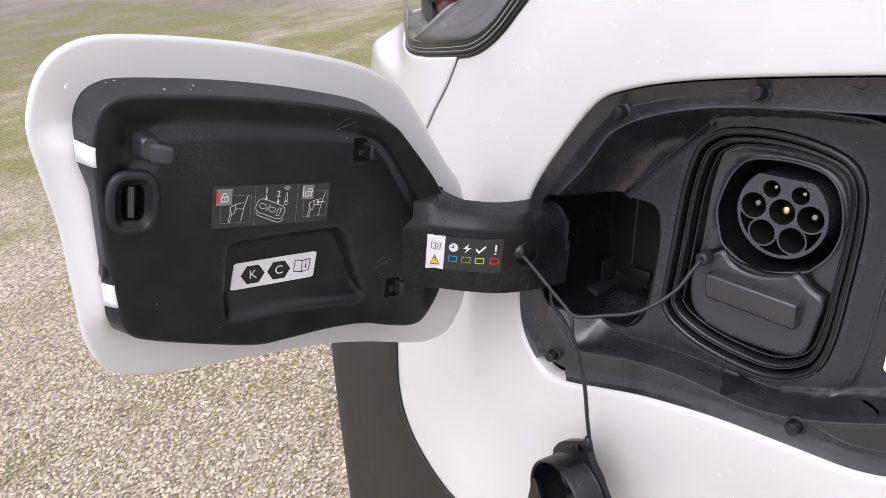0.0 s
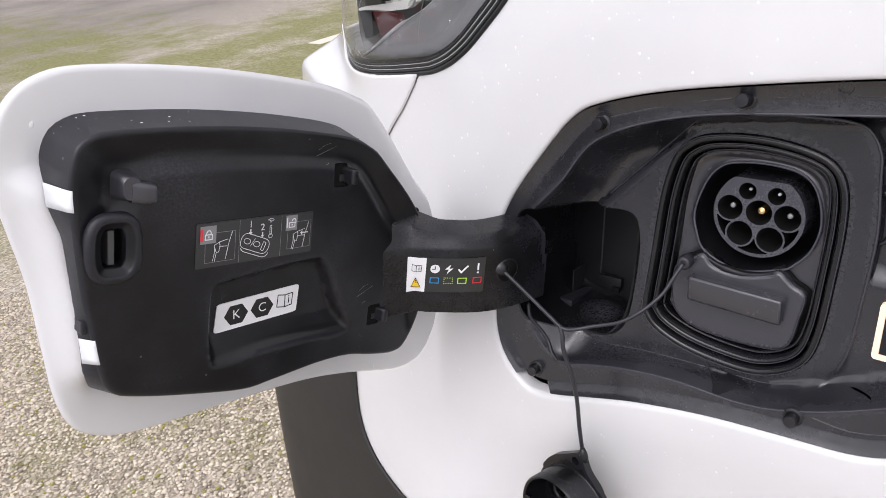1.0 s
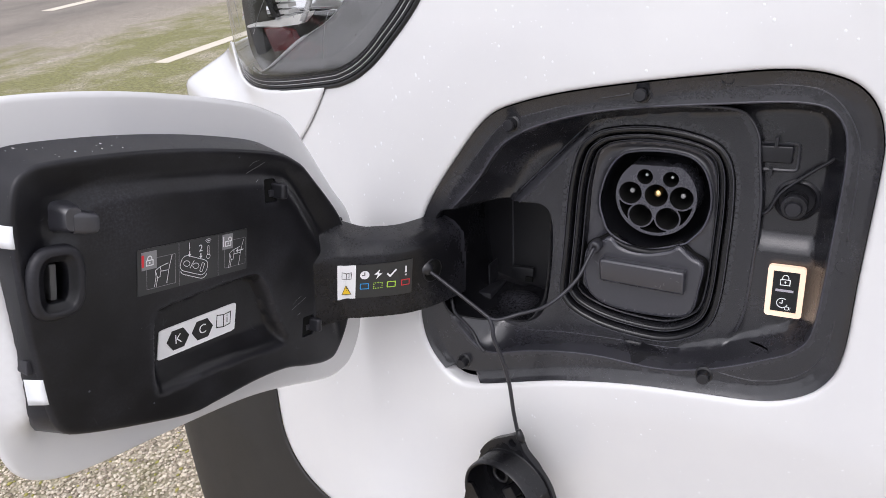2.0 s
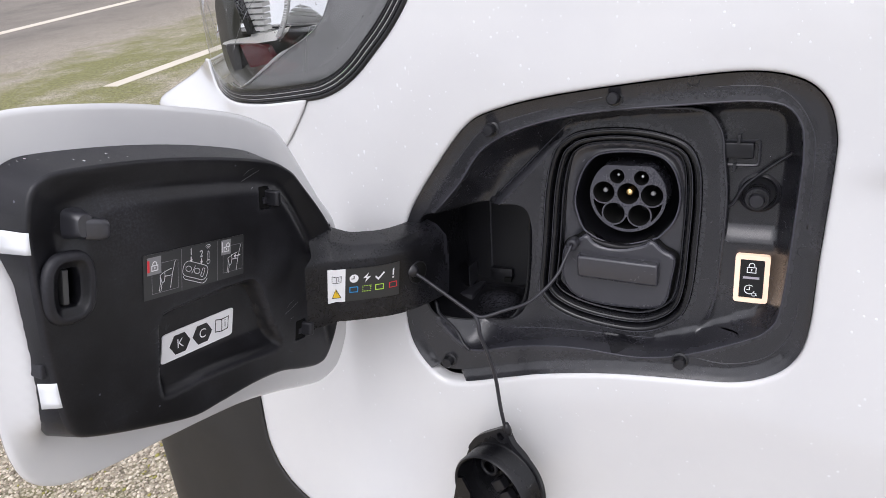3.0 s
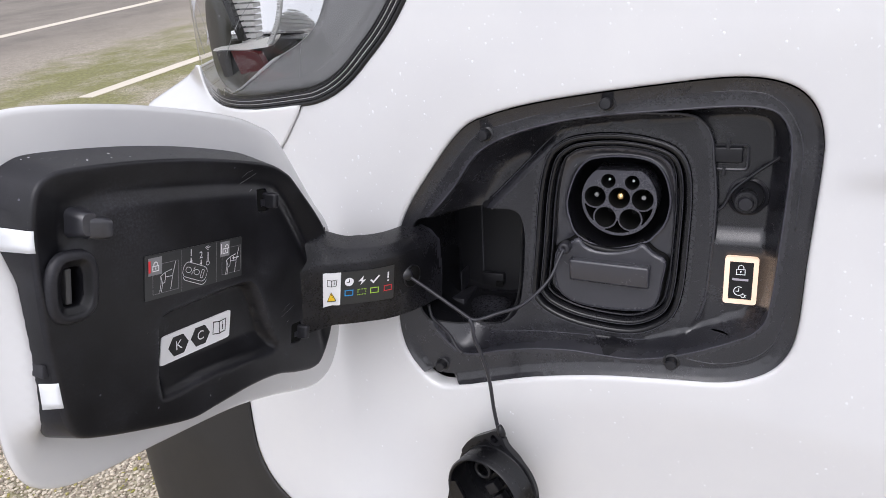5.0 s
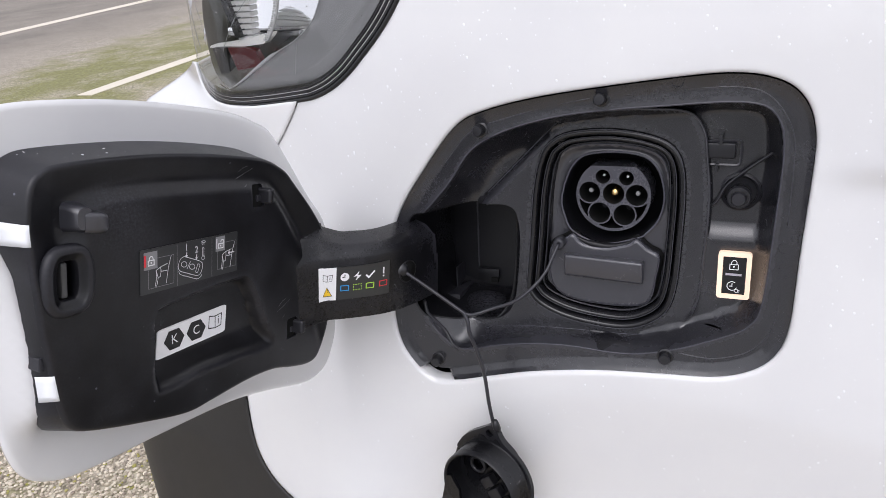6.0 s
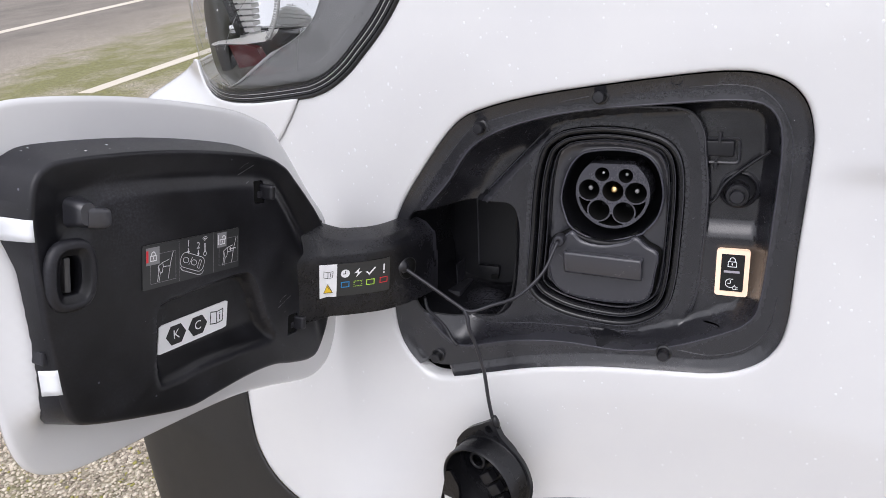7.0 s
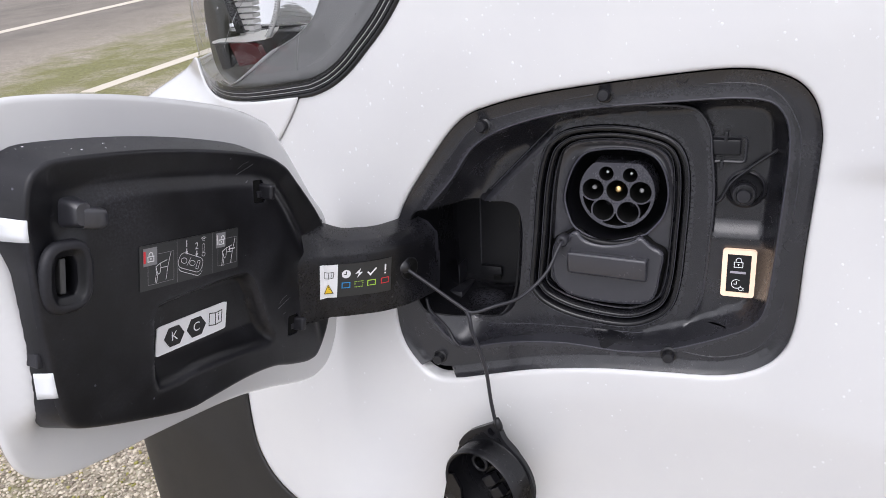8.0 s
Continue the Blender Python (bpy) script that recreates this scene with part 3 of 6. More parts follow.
# reflector bowl, ribbed insert, ledge and red plate
gx, gz = np.meshgrid(np.linspace(-0.4, -0.2, 25), np.linspace(1.0945, 1.25, 16))
gy = 0.13 - 3.6 * (gx + 0.335) ** 2 + 0.45 * (gz - 1.09)
v, f = loft([np.stack([gx[k], gy[k], gz[k]], 1) for k in range(16)], False)
thick(part("reflector", mesh_of("reflector", v, f), CHROME, lamp, "mirror-bright chrome reflector"), 0.002, 1.0)
ribs = []
for k in range(14):
    z = 1.0965 + 0.0052 * k
    x0, x1 = -0.347 - 0.0011 * k, -0.331 + 0.0008 * k
    ribs.append(([(x0, 0.104, z), (x1, 0.104, z), (x1, 0.104, z + 0.0036), (x0, 0.104, z + 0.0036), (x0, 0.115, z), (x1, 0.115, z), (x1, 0.115, z + 0.0036), (x0, 0.115, z + 0.0036)],
                 [(0, 1, 2, 3), (7, 6, 5, 4), (0, 4, 5, 1), (1, 5, 6, 2), (2, 6, 7, 3), (3, 7, 4, 0)]))
v, f = joined(*ribs)
part("ribbed_insert", mesh_of("ribbed_insert", v, f, False), material("pale_plastic", (0.8, 0.8, 0.78), 0.3), lamp, "pale ribbed light guide")
q = [(-0.374, 1.0945), (-0.3558, 1.0958), (-0.3136, 1.1014), (-0.3122, 1.0985), (-0.3136, 1.0945), (-0.356, 1.0915), (-0.374, 1.0932)]
v, f = loft([np.array([(x, y + 2.0 * (z - 1.0945), z) for x, z in q]) for y in (0.096, 0.106)], True, (True, True))
part("ledge", mesh_of("ledge", v, f, False), material("white_plastic", (0.9, 0.89, 0.86), 0.3), lamp, "white plastic ledge")
# toothed edge of the inner reflector
q = spline([(-0.289, 1.15), (-0.2909, 1.1343), (-0.2956, 1.1203), (-0.3022, 1.1085), (-0.3114, 1.0964)], 27, False)
teeth = [tube([(x, 0.1, z), (x - 0.0042, 0.1, z + 0.0006)], 0.0009, 6) for x, z in q]
v, f = joined(tube(np.c_[q[:, 0], np.full(27, 0.1), q[:, 1]], 0.0012, 8), *teeth)
part("toothed_edge", mesh_of("toothed_edge", v, f), material("satin_grey", (0.55, 0.55, 0.54), 0.25), lamp, "pale toothed edge of the reflector")
q = [(-0.3497, 1.0935), (-0.333, 1.0932), (-0.3191, 1.0905), (-0.3144, 1.0786), (-0.322, 1.071), (-0.3305, 1.067), (-0.343, 1.07)]
v, f = loft([np.array([(x, y, z) for x, z in q]) for y in (0.089, 0.096)], True, (True, True))
part("red_plate", mesh_of("red_plate", v, f, False), RED_LENS, lamp, "dark red plastic plate")
v, f = loft([np.array([(-0.3636, y, 1.19), (-0.355, y, 1.1375), (-0.3463, y, 1.1), (-0.34, y, 1.1), (-0.3481, y, 1.1375), (-0.356, y, 1.19)]) for y in (0.099, 0.109)], True, (True, True))
part("strut", mesh_of("strut", v, f, False), BLACK, lamp, "black plastic strut")
v, f = loft([np.array([(-0.366, y, 1.0935), (-0.35, y, 1.0935), (-0.3532, y, 1.064), (-0.363, y, 1.07)]) for y in (0.088, 0.1)], True, (True, True))
part("lower_baffle", mesh_of("lower_baffle", v, f, False), BLACK_INK, lamp, "black baffle under the ledge")

# ---- ground ----
TARMAC = material("coarse_tarmac", (0.2, 0.18, 0.15), 0.9)
nt, nodes, links, b = tree(TARMAC)
cell = textured(nt, "ShaderNodeTexVoronoi", 105)
stone = ramp(nt, cell.outputs["Color"], [(0.0, (0.12, 0.1, 0.08)), (0.35, (0.29, 0.25, 0.2)), (0.7, (0.49, 0.43, 0.355)), (1.0, (0.7, 0.64, 0.56))])
# moss grows in a band beside the bays, greyer tarmac lies beyond it
where = nodes.new("ShaderNodeTexCoord")
axes = nodes.new("ShaderNodeSeparateXYZ")
links.new(where.outputs["Object"], axes.inputs["Vector"])
span = nodes.new("ShaderNodeMapRange")
span.inputs["From Min"].default_value, span.inputs["From Max"].default_value = -16.0, 0.0
links.new(axes.outputs["X"], span.inputs["Value"])
band = ramp(nt, span.outputs["Result"], [(0.47, 0.0), (0.575, 0.45), (0.68, 0.66), (0.76, 0.45), (0.87, 0.14)])
moss = textured(nt, "ShaderNodeTexNoise", 1.4, Detail=9, Roughness=0.68)
both = nodes.new("ShaderNodeMath")
both.operation = "ADD"
links.new(ramp(nt, moss.outputs["Fac"], [(0.3, 0.0), (0.7, 0.7)]).outputs["Color"], both.inputs[0])
across = nodes.new("ShaderNodeMapRange")
across.inputs["From Min"].default_value, across.inputs["From Max"].default_value = 5.6, 3.4
links.new(axes.outputs["Y"], across.inputs["Value"])
field = nodes.new("ShaderNodeMath")
field.operation = "MULTIPLY"
links.new(across.outputs["Result"], field.inputs[0])
links.new(ramp(nt, span.outputs["Result"], [(0.05, 0.0), (0.15, 0.45), (0.55, 0.6), (0.66, 0.3)]).outputs["Color"], field.inputs[1])
most = nodes.new("ShaderNodeMath")
most.operation = "MAXIMUM"
links.new(field.outputs[0], most.inputs[0])
links.new(band.outputs["Color"], most.inputs[1])
links.new(most.outputs[0], both.inputs[1])
amount = ramp(nt, both.outputs[0], [(0.62, 0.0), (1.0, 0.85)])
far = nodes.new("ShaderNodeMix")
far.data_type = "RGBA"
links.new(ramp(nt, span.outputs["Result"], [(0.42, 0.9), (0.62, 0.0)]).outputs["Color"], far.inputs["Factor"])
links.new(stone.outputs["Color"], far.inputs["A"])
links.new(ramp(nt, textured(nt, "ShaderNodeTexNoise", 0.8, Detail=8, Roughness=0.7).outputs["Fac"], [(0.35, (0.15, 0.134, 0.119)), (0.65, (0.245, 0.216, 0.187))]).outputs["Color"], far.inputs["B"])
mx = nodes.new("ShaderNodeMix")
mx.data_type = "RGBA"
links.new(amount.outputs["Color"], mx.inputs["Factor"])
links.new(far.outputs["Result"], mx.inputs["A"])
links.new(ramp(nt, textured(nt, "ShaderNodeTexNoise", 30, Detail=5).outputs["Fac"], [(0.3, (0.1, 0.105, 0.025)), (0.7, (0.235, 0.23, 0.065))]).outputs["Color"], mx.inputs["B"])
# paler, smoother tarmac before the bay: unseen, added for bounce light and reflections
lane = nodes.new("ShaderNodeMapRange")
lane.inputs["From Min"].default_value, lane.inputs["From Max"].default_value = -1.4, -2.0
links.new(axes.outputs["Y"], lane.inputs["Value"])
road = nodes.new("ShaderNodeMix")
road.data_type = "RGBA"
links.new(lane.outputs["Result"], road.inputs["Factor"])
links.new(mx.outputs["Result"], road.inputs["A"])
links.new(ramp(nt, textured(nt, "ShaderNodeTexNoise", 3, Detail=8, Roughness=0.7).outputs["Fac"], [(0.35, (0.3, 0.297, 0.293)), (0.65, (0.43, 0.426, 0.42))]).outputs["Color"], road.inputs["B"])
links.new(road.outputs["Result"], b.inputs["Base Color"])
add_bump(nt, cell.outputs["Distance"], 0.6, 0.004)
bm = bmesh.new()
bmesh.ops.create_grid(bm, x_segments=8, y_segments=8, size=400)
ground = part("ground", bm, TARMAC, None)
tagged(ground, "coarse beige tarmac with moss patches", "ground", kind="structure")


def parking_line(x0, y0, x1, y1, w):
    d = Vector((x1 - x0, y1 - y0)).normalized()
    s = Vector((-d.y, d.x)) * w / 2
    q = [(x0 + s.x, y0 + s.y), (x1 + s.x, y1 + s.y), (x1 - s.x, y1 - s.y), (x0 - s.x, y0 - s.y)]
    pts = [(*p, 0.0) for p in q] + [(*p, 0.004) for p in q]
    ob = part("parking_line", mesh_of("parking_line", pts, [(4, 5, 6, 7)[::-1], (0, 1, 5, 4), (1, 2, 6, 5), (2, 3, 7, 6), (3, 0, 4, 7)], False), LINE_PAINT, None)
    return tagged(ob, "worn white painted parking bay line", "road marking", "parking bay lines", "structure")


parking_line(-5.16, 3.78, -5.12, 14, 0.17)
parking_line(-10.44, 6.3, -10.15, 14, 0.3)

PARKED_GLASS = material("car_window", (0.015, 0.018, 0.02), 0.06)


def parked_car(m, paint, label):
    """A small hatchback, its nose along +x: lower body, cabin, windows, wheels, bumpers and lamps."""
    one = thing("parked_car", m, label, "car", "parked cars across the lane")
    lower = [(-2.0, 0.3, 0.86, 0.78), (-1.95, 0.24, 0.98, 0.84), (-1.2, 0.2, 0.98, 0.87), (0.6, 0.2, 0.96, 0.87), (1.3, 0.2, 0.9, 0.86), (1.8, 0.24, 0.76, 0.8), (1.98, 0.32, 0.66, 0.66)]
    rows = []
    for x, z0, z1, half in lower:
        q = rounded(-half, z0, half, z1, 0.12, 4)
        rows.append(np.c_[np.full(len(q), x), q])
    v, f = loft(rows, True, (True, True))
    sharp(part("body", mesh_of("body", v, f), paint, one), 45)
    for name, inset, mat in (("cabin", 0.0, paint), ("windows", -0.012, PARKED_GLASS)):
        rows = []
        for z, x0, x1, half in ((0.9, -1.92, 1.05, 0.8), (0.97, -1.86, 0.95, 0.78), (1.34, -1.6, 0.2, 0.66), (1.44, -1.35, -0.05, 0.58)):
            if mat is PARKED_GLASS:
                z = min(max(z, 0.99), 1.33)
            q = rounded(x0 + inset, -half + inset, x1 - inset, half - inset, 0.12, 4)
            rows.append(np.c_[q, np.full(len(q), z)])
        v, f = loft(rows if mat is paint else rows[1:3], True, (True, True))
        sharp(part(name, mesh_of(name, v, f), mat, one), 45)
    for x in (-1.22, 1.22):
        for y in (-0.78, 0.78):
            v, f = lathe([(0.19, 0.09), (0.29, 0.1), (0.31, 0.06), (0.31, -0.06), (0.29, -0.1), (0.19, -0.09)], 28)
            wheel = part("wheel", mesh_of("wheel", v + np.array((x, y, 0.31)), f), RUBBER, one)
            v, f = lathe([(0.0, 0.07), (0.19, 0.08), (0.19, -0.08), (0.0, -0.07)], 20)
            part("rim", mesh_of("rim", v + np.array((x, y, 0.31)), f), CHROME, wheel)
    for y in (-0.6, 0.6):
        part("headlight", box(1.72, y - 0.14, 0.62, 1.93, y + 0.14, 0.74, 0.03), WHITE_INK, one)
        part("tail_light", box(-2.01, y - 0.12, 0.7, -1.9, y + 0.12, 0.92, 0.03), RED, one)
    part("bumper", box(1.85, -0.7, 0.28, 2.03, 0.7, 0.42, 0.05), BLACK, one)
    return one


WHITE_BODY = material("white_body", (0.75, 0.75, 0.76), 0.2, coat=1.0)
RED_BODY = material("red_body", (0.32, 0.015, 0.02), 0.2, coat=1.0)
NAVY_BODY = material("navy_body", (0.02, 0.03, 0.07), 0.2, coat=1.0)
GREY_BODY = material("grey_body", (0.16, 0.165, 0.17), 0.25, coat=1.0)
for x, y, turn, mat, label in ((-15.5, -6.6, 84, WHITE_BODY, "white hatchback parked across the lane"), (-12.9, -7.2, 88, RED_BODY, "red hatchback parked across the lane"), (-9.9, -8.4, 92, NAVY_BODY, "navy blue hatchback parked across the lane"),
                               (-7.0, -8.6, 90, WHITE_BODY, "white hatchback parked across the lane"), (-1.4, -9.0, 89, GREY_BODY, "grey hatchback parked across the lane"), (4.1, -9.1, 91, WHITE_BODY, "white hatchback parked across the lane")):
    parked_car(pose(x, y, 0, 0, 0, turn), mat, label)
for x in (-11.4, -8.4, -5.6, -2.8, 0.0, 2.8, 5.6):
    parking_line(x, -11.6, x, -6.8, 0.1)
# hedge of leafy clumps behind the parked cars
LEAF = material("hedge_leaf", (0.06, 0.08, 0.03), 0.7)
nt, nodes, links, b = tree(LEAF)
links.new(ramp(nt, textured(nt, "ShaderNodeTexNoise", 3, Detail=6).outputs["Fac"], [(0.3, (0.035, 0.045, 0.018)), (0.7, (0.1, 0.11, 0.045))]).outputs["Color"], b.inputs["Base Color"])
rng = np.random.default_rng(8)
clumps = []
for k in range(900):
    x = rng.uniform(-42, 30)
    top = 1.2 + 0.4 * math.sin(0.31 * x) + 0.3 * math.sin(0.83 * x + 1)
    c = np.array((x, -13.6 + 0.12 * max(0.0, -x - 12) + rng.normal(0, 0.5), top * rng.random() ** 0.7))
    r = rng.uniform(0.35, 0.75)
    rows = [np.c_[ring(c[0], c[1], r * w, 7), np.full(7, c[2] + r * h)] + rng.normal(0, 0.09, (7, 3)) for w, h in ((0.5, -0.8), (1.0, -0.2), (0.9, 0.4), (0.35, 0.85))]
    clumps.append(loft(rows, True, (True, True)))
v, f = joined(*clumps)
hedge = part("hedge", mesh_of("hedge", v, f, False), LEAF, None)
tagged(hedge, "dark green leafy hedge behind the parked cars", "hedge", kind="stuff")

# loose chippings set in the tarmac beside the car
rng = np.random.default_rng(4)
GX, GY = np.meshgrid(np.arange(-2.7, -0.5, 0.0098), np.arange(-1.0, 1.25, 0.0098))
at = np.stack([GX.ravel(), GY.ravel()], 1) + rng.normal(0, 0.0032, (GX.size, 2))
ball_bm = bmesh.new()
bmesh.ops.create_icosphere(ball_bm, subdivisions=1, radius=1)
ball_v = np.array([tuple(q.co) for q in ball_bm.verts])
ball_f = np.array([[q.index for q in t.verts] for t in ball_bm.faces])
ball_bm.free()
count = len(at)
size = (0.0032 + 0.0036 * rng.random((count, 1)) ** 1.6) * (1 + 0.35 * rng.normal(0, 0.5, (count, 3)).clip(-1, 1)) * np.array((1, 1, 0.45))
spin_a = rng.random(count) * 2 * np.pi
vv = ball_v[None] * size[:, None] * (1 + 0.14 * rng.normal(0, 1, (count, len(ball_v), 1)))
cs, sn = np.cos(spin_a)[:, None], np.sin(spin_a)[:, None]
vv = np.stack([vv[..., 0] * cs - vv[..., 1] * sn, vv[..., 0] * sn + vv[..., 1] * cs, vv[..., 2]], -1)
vv[..., 0] += at[:, None, 0]
vv[..., 1] += at[:, None, 1]
vv[..., 2] += 0.0008 + 0.002 * rng.random((count, 1))
ff = (ball_f[None] + (np.arange(count) * len(ball_v))[:, None, None]).reshape(-1, 3)
me = bpy.data.meshes.new("chippings")
me.vertices.add(vv.size // 3)
me.vertices.foreach_set("co", vv.astype(np.float32).ravel())
me.loops.add(ff.size)
me.loops.foreach_set("vertex_index", ff.astype(np.int32).ravel())
me.polygons.add(len(ff))
me.polygons.foreach_set("loop_start", (np.arange(len(ff)) * 3).astype(np.int32))
me.update(calc_edges=True)
me.polygons.foreach_set("use_smooth", [True] * len(ff))
CHIP = material("stone_chips", (0.4, 0.36, 0.3), 0.85)
nt, nodes, links, b = tree(CHIP)
geo = nodes.new("ShaderNodeNewGeometry")
tint = ramp(nt, geo.outputs["Random Per Island"], [(0.0, (0.3, 0.25, 0.2)), (0.2, (0.48, 0.41, 0.325)), (0.45, (0.66, 0.575, 0.46)), (0.75, (0.77, 0.68, 0.56)), (0.945, (0.84, 0.75, 0.62)), (0.95, (0.42, 0.37, 0.12)), (1.0, (0.33, 0.32, 0.08))])
grain = nodes.new("ShaderNodeMix")
grain.data_type, grain.blend_type = "RGBA", "MULTIPLY"
grain.inputs["Factor"].default_value = 0.5
links.new(tint.outputs["Color"], grain.inputs["A"])
links.new(ramp(nt, textured(nt, "ShaderNodeTexNoise", 420, Detail=4).outputs["Fac"], [(0.3, 0.55), (0.7, 1.0)]).outputs["Color"], grain.inputs["B"])
mossy = nodes.new("ShaderNodeMix")
mossy.data_type = "RGBA"
links.new(ramp(nt, textured(nt, "ShaderNodeTexNoise", 7, Detail=7, Roughness=0.7).outputs["Fac"], [(0.54, 0.0), (0.68, 0.6)]).outputs["Color"], mossy.inputs["Factor"])
links.new(grain.outputs["Result"], mossy.inputs["A"])
mossy.inputs["B"].default_value = (0.2, 0.19, 0.055, 1)
links.new(mossy.outputs["Result"], b.inputs["Base Color"])
chips = part("chippings", me, CHIP, None)
tagged(chips, "beige stone chippings set in the tarmac", "gravel", kind="stuff")

# ---- charging port tray ----
port = thing("charge_port_tray", PORT, "black moulded plastic charging port recess in the wing", "charging port")
FLANGE = spline([(-0.1267, -0.0567), (-0.1178, -0.0697), (-0.1078, -0.08), (-0.1002, -0.085), (-0.0885, -0.0848), (-0.066, -0.0785), (-0.04, -0.0735), (-0.012, -0.071), (0.03, -0.0715), (0.062, -0.064), (0.094, -0.05),
                 (0.109, -0.04), (0.116, -0.022), (0.1195, 0.04), (0.1203, 0.078), (0.115, 0.097), (0.1, 0.1047), (0.06, 0.1035), (-0.019, 0.0954), (-0.0735, 0.0765),
                 (-0.1, 0.045), (-0.128, 0.012), (-0.134, -0.015), (-0.1325, -0.038)], 160)
POCKET = spline([(-0.132, 0.018), (-0.11, 0.0235), (-0.075, 0.026), (-0.06, 0.025), (-0.0545, 0.016), (-0.0533, -0.005), (-0.058, -0.048), (-0.068, -0.064), (-0.085, -0.069),
                 (-0.11, -0.066), (-0.13, -0.055), (-0.136, -0.02)], 90)
SEAL = spline([(-0.049, -0.0347), (-0.0461, -0.003), (-0.0423, 0.0406), (-0.0364, 0.0655), (-0.0281, 0.0758), (-0.015, 0.082), (0.01, 0.0845), (0.035, 0.0818), (0.053, 0.075), (0.0615, 0.062),
               (0.064, 0.04), (0.0631, 0.008), (0.061, -0.025), (0.0555, -0.045), (0.043, -0.057), (0.025, -0.0635), (0.0, -0.063), (-0.022, -0.059), (-0.039, -0.0515), (-0.047, -0.043)], 150)
HOUSING = spline([(-0.041, -0.0303), (-0.0373, 0.0064), (-0.0326, 0.0415), (-0.0282, 0.0585), (-0.0205, 0.067), (-0.005, 0.0708), (0.0165, 0.071), (0.035, 0.0683), (0.0462, 0.0617), (0.051, 0.05),
                  (0.054, 0.034), (0.0545, 0.01), (0.052, -0.0213), (0.048, -0.041), (0.0395, -0.0525), (0.025, -0.0578), (-0.001, -0.0586), (-0.0255, -0.0552), (-0.0378, -0.0442)], 130)
PLATE = spline([(0.015, 0.1), (0.04, 0.0985), (0.056, 0.0973), (0.067, 0.0925), (0.0736, 0.0811), (0.0753, 0.0682), (0.0784, 0.038), (0.077, -0.0018), (0.0749, -0.0311), (0.0683, -0.0513), (0.056, -0.063)], 60, False)


# crest of the diagonal step between the deep groove and the plate round the inlet
RIDGE = spline([(-0.15, -0.038), (-0.08, 0.0322), (-0.0289, 0.0833), (-0.0217, 0.0877), (-0.0145, 0.0897), (0.0, 0.0935), (0.03, 0.099), (0.16, 0.115)], 300, False)

# inner edge of the shelf along the bottom
LEDGE = spline([(-0.096, -0.0686), (-0.0847, -0.0725), (-0.0692, -0.0732), (-0.0456, -0.0701), (-0.0133, -0.0684), (0.02, -0.0675), (0.035, -0.0662), (0.051, -0.061), (0.068, -0.0545), (0.08, -0.049), (0.0895, -0.0462), (0.1055, -0.0385)], 90, False)
SHELF = depth_in(LEDGE, FLANGE)


def tray_depth(p):
    """How deep the tray lies behind the wing's skin."""
    u, w = p[:, 0], p[:, 1]
    edge = depth_in(p, RIM)
    d = 0.0045 - 0.0025 * (1 - ease(edge, 0.0, 0.0045)) + 0.0015 * ease(edge, 0.006, 0.0075)
    wall = depth_in(p, FLANGE)
    low = np.maximum(np.clip((-0.03 - w) / 0.03, 0, 1), (1 - ease(u, -0.105, -0.085)) * ease(-w, 0.0, 0.03))
    run_in = (1 - low) * 0.008 + low * np.interp(u, (-0.125, *LEDGE[:, 0]), (0.03, *SHELF))
    # beside the plate the floor lies deeper, and steps forward below the button
    right = ease(u - np.interp(w, PLATE[::-1, 1], PLATE[::-1, 0]), -0.0006, 0.0018)
    floor = 0.0295 + right * (0.0062 - 0.0045 * ease(0.0215 - w, 0.0, 0.0125))
    slope = wall / run_in
    rounded_foot = np.where(slope < 0.6, np.clip(slope, 0, 1), np.clip(slope, 0.6, 1.4) - (np.clip(slope, 0.6, 1.4) - 0.6) ** 2 / 1.6)
    slope = np.clip(slope, 0, 1) + (rounded_foot - np.clip(slope, 0, 1)) * ease(u, 0.03, 0.05)
    flat = d + (floor - d) * ((0.3 - 0.15 * low) * ease(wall, 0.0, 0.0022) + (0.7 + 0.15 * low) * slope)
    # the deep groove over the hinge, and the bevel up to the plate
    e = 0.74 * (w - np.interp(u, RIDGE[:, 0], RIDGE[:, 1]))
    groove = d + (0.0385 - d) * (1 - (1 - np.clip(wall / 0.021, 0, 1)) ** 1.9)
    bevel = np.where(e > 0, np.maximum(flat, groove * ease(e, 0.0, 0.0014) + 0.0335 * (1 - ease(e, 0.0, 0.0014))), 0.0295 + 0.004 * np.clip((e + 0.0042) / 0.0042, 0, 1))
    groovy = (wall > 0) & (e > -0.0042) & (u < 0.0)
    cut_in = np.minimum(np.where(e > 0, groove + (bevel - groove) * (1 - ease(e, 0.0, 0.0014)), bevel), np.maximum(flat, groove))
    d = np.where(groovy, flat + (cut_in - flat) * ease(-u, 0.012, 0.032), flat)
    return d + 0.024 * ease(depth_in(p, SEAL), 0.0, 0.0022)


RIBS = [spline([(-0.127, -0.05), (-0.1232, -0.0603), (-0.1123, -0.0724), (-0.104, -0.0821), (-0.098, -0.0857)], 30, False)]
well = shrink(HOUSING, -0.001)
BUTTON = (0.0972, 0.0425)
OUTLINE = shrink(RIM, 0.0003)
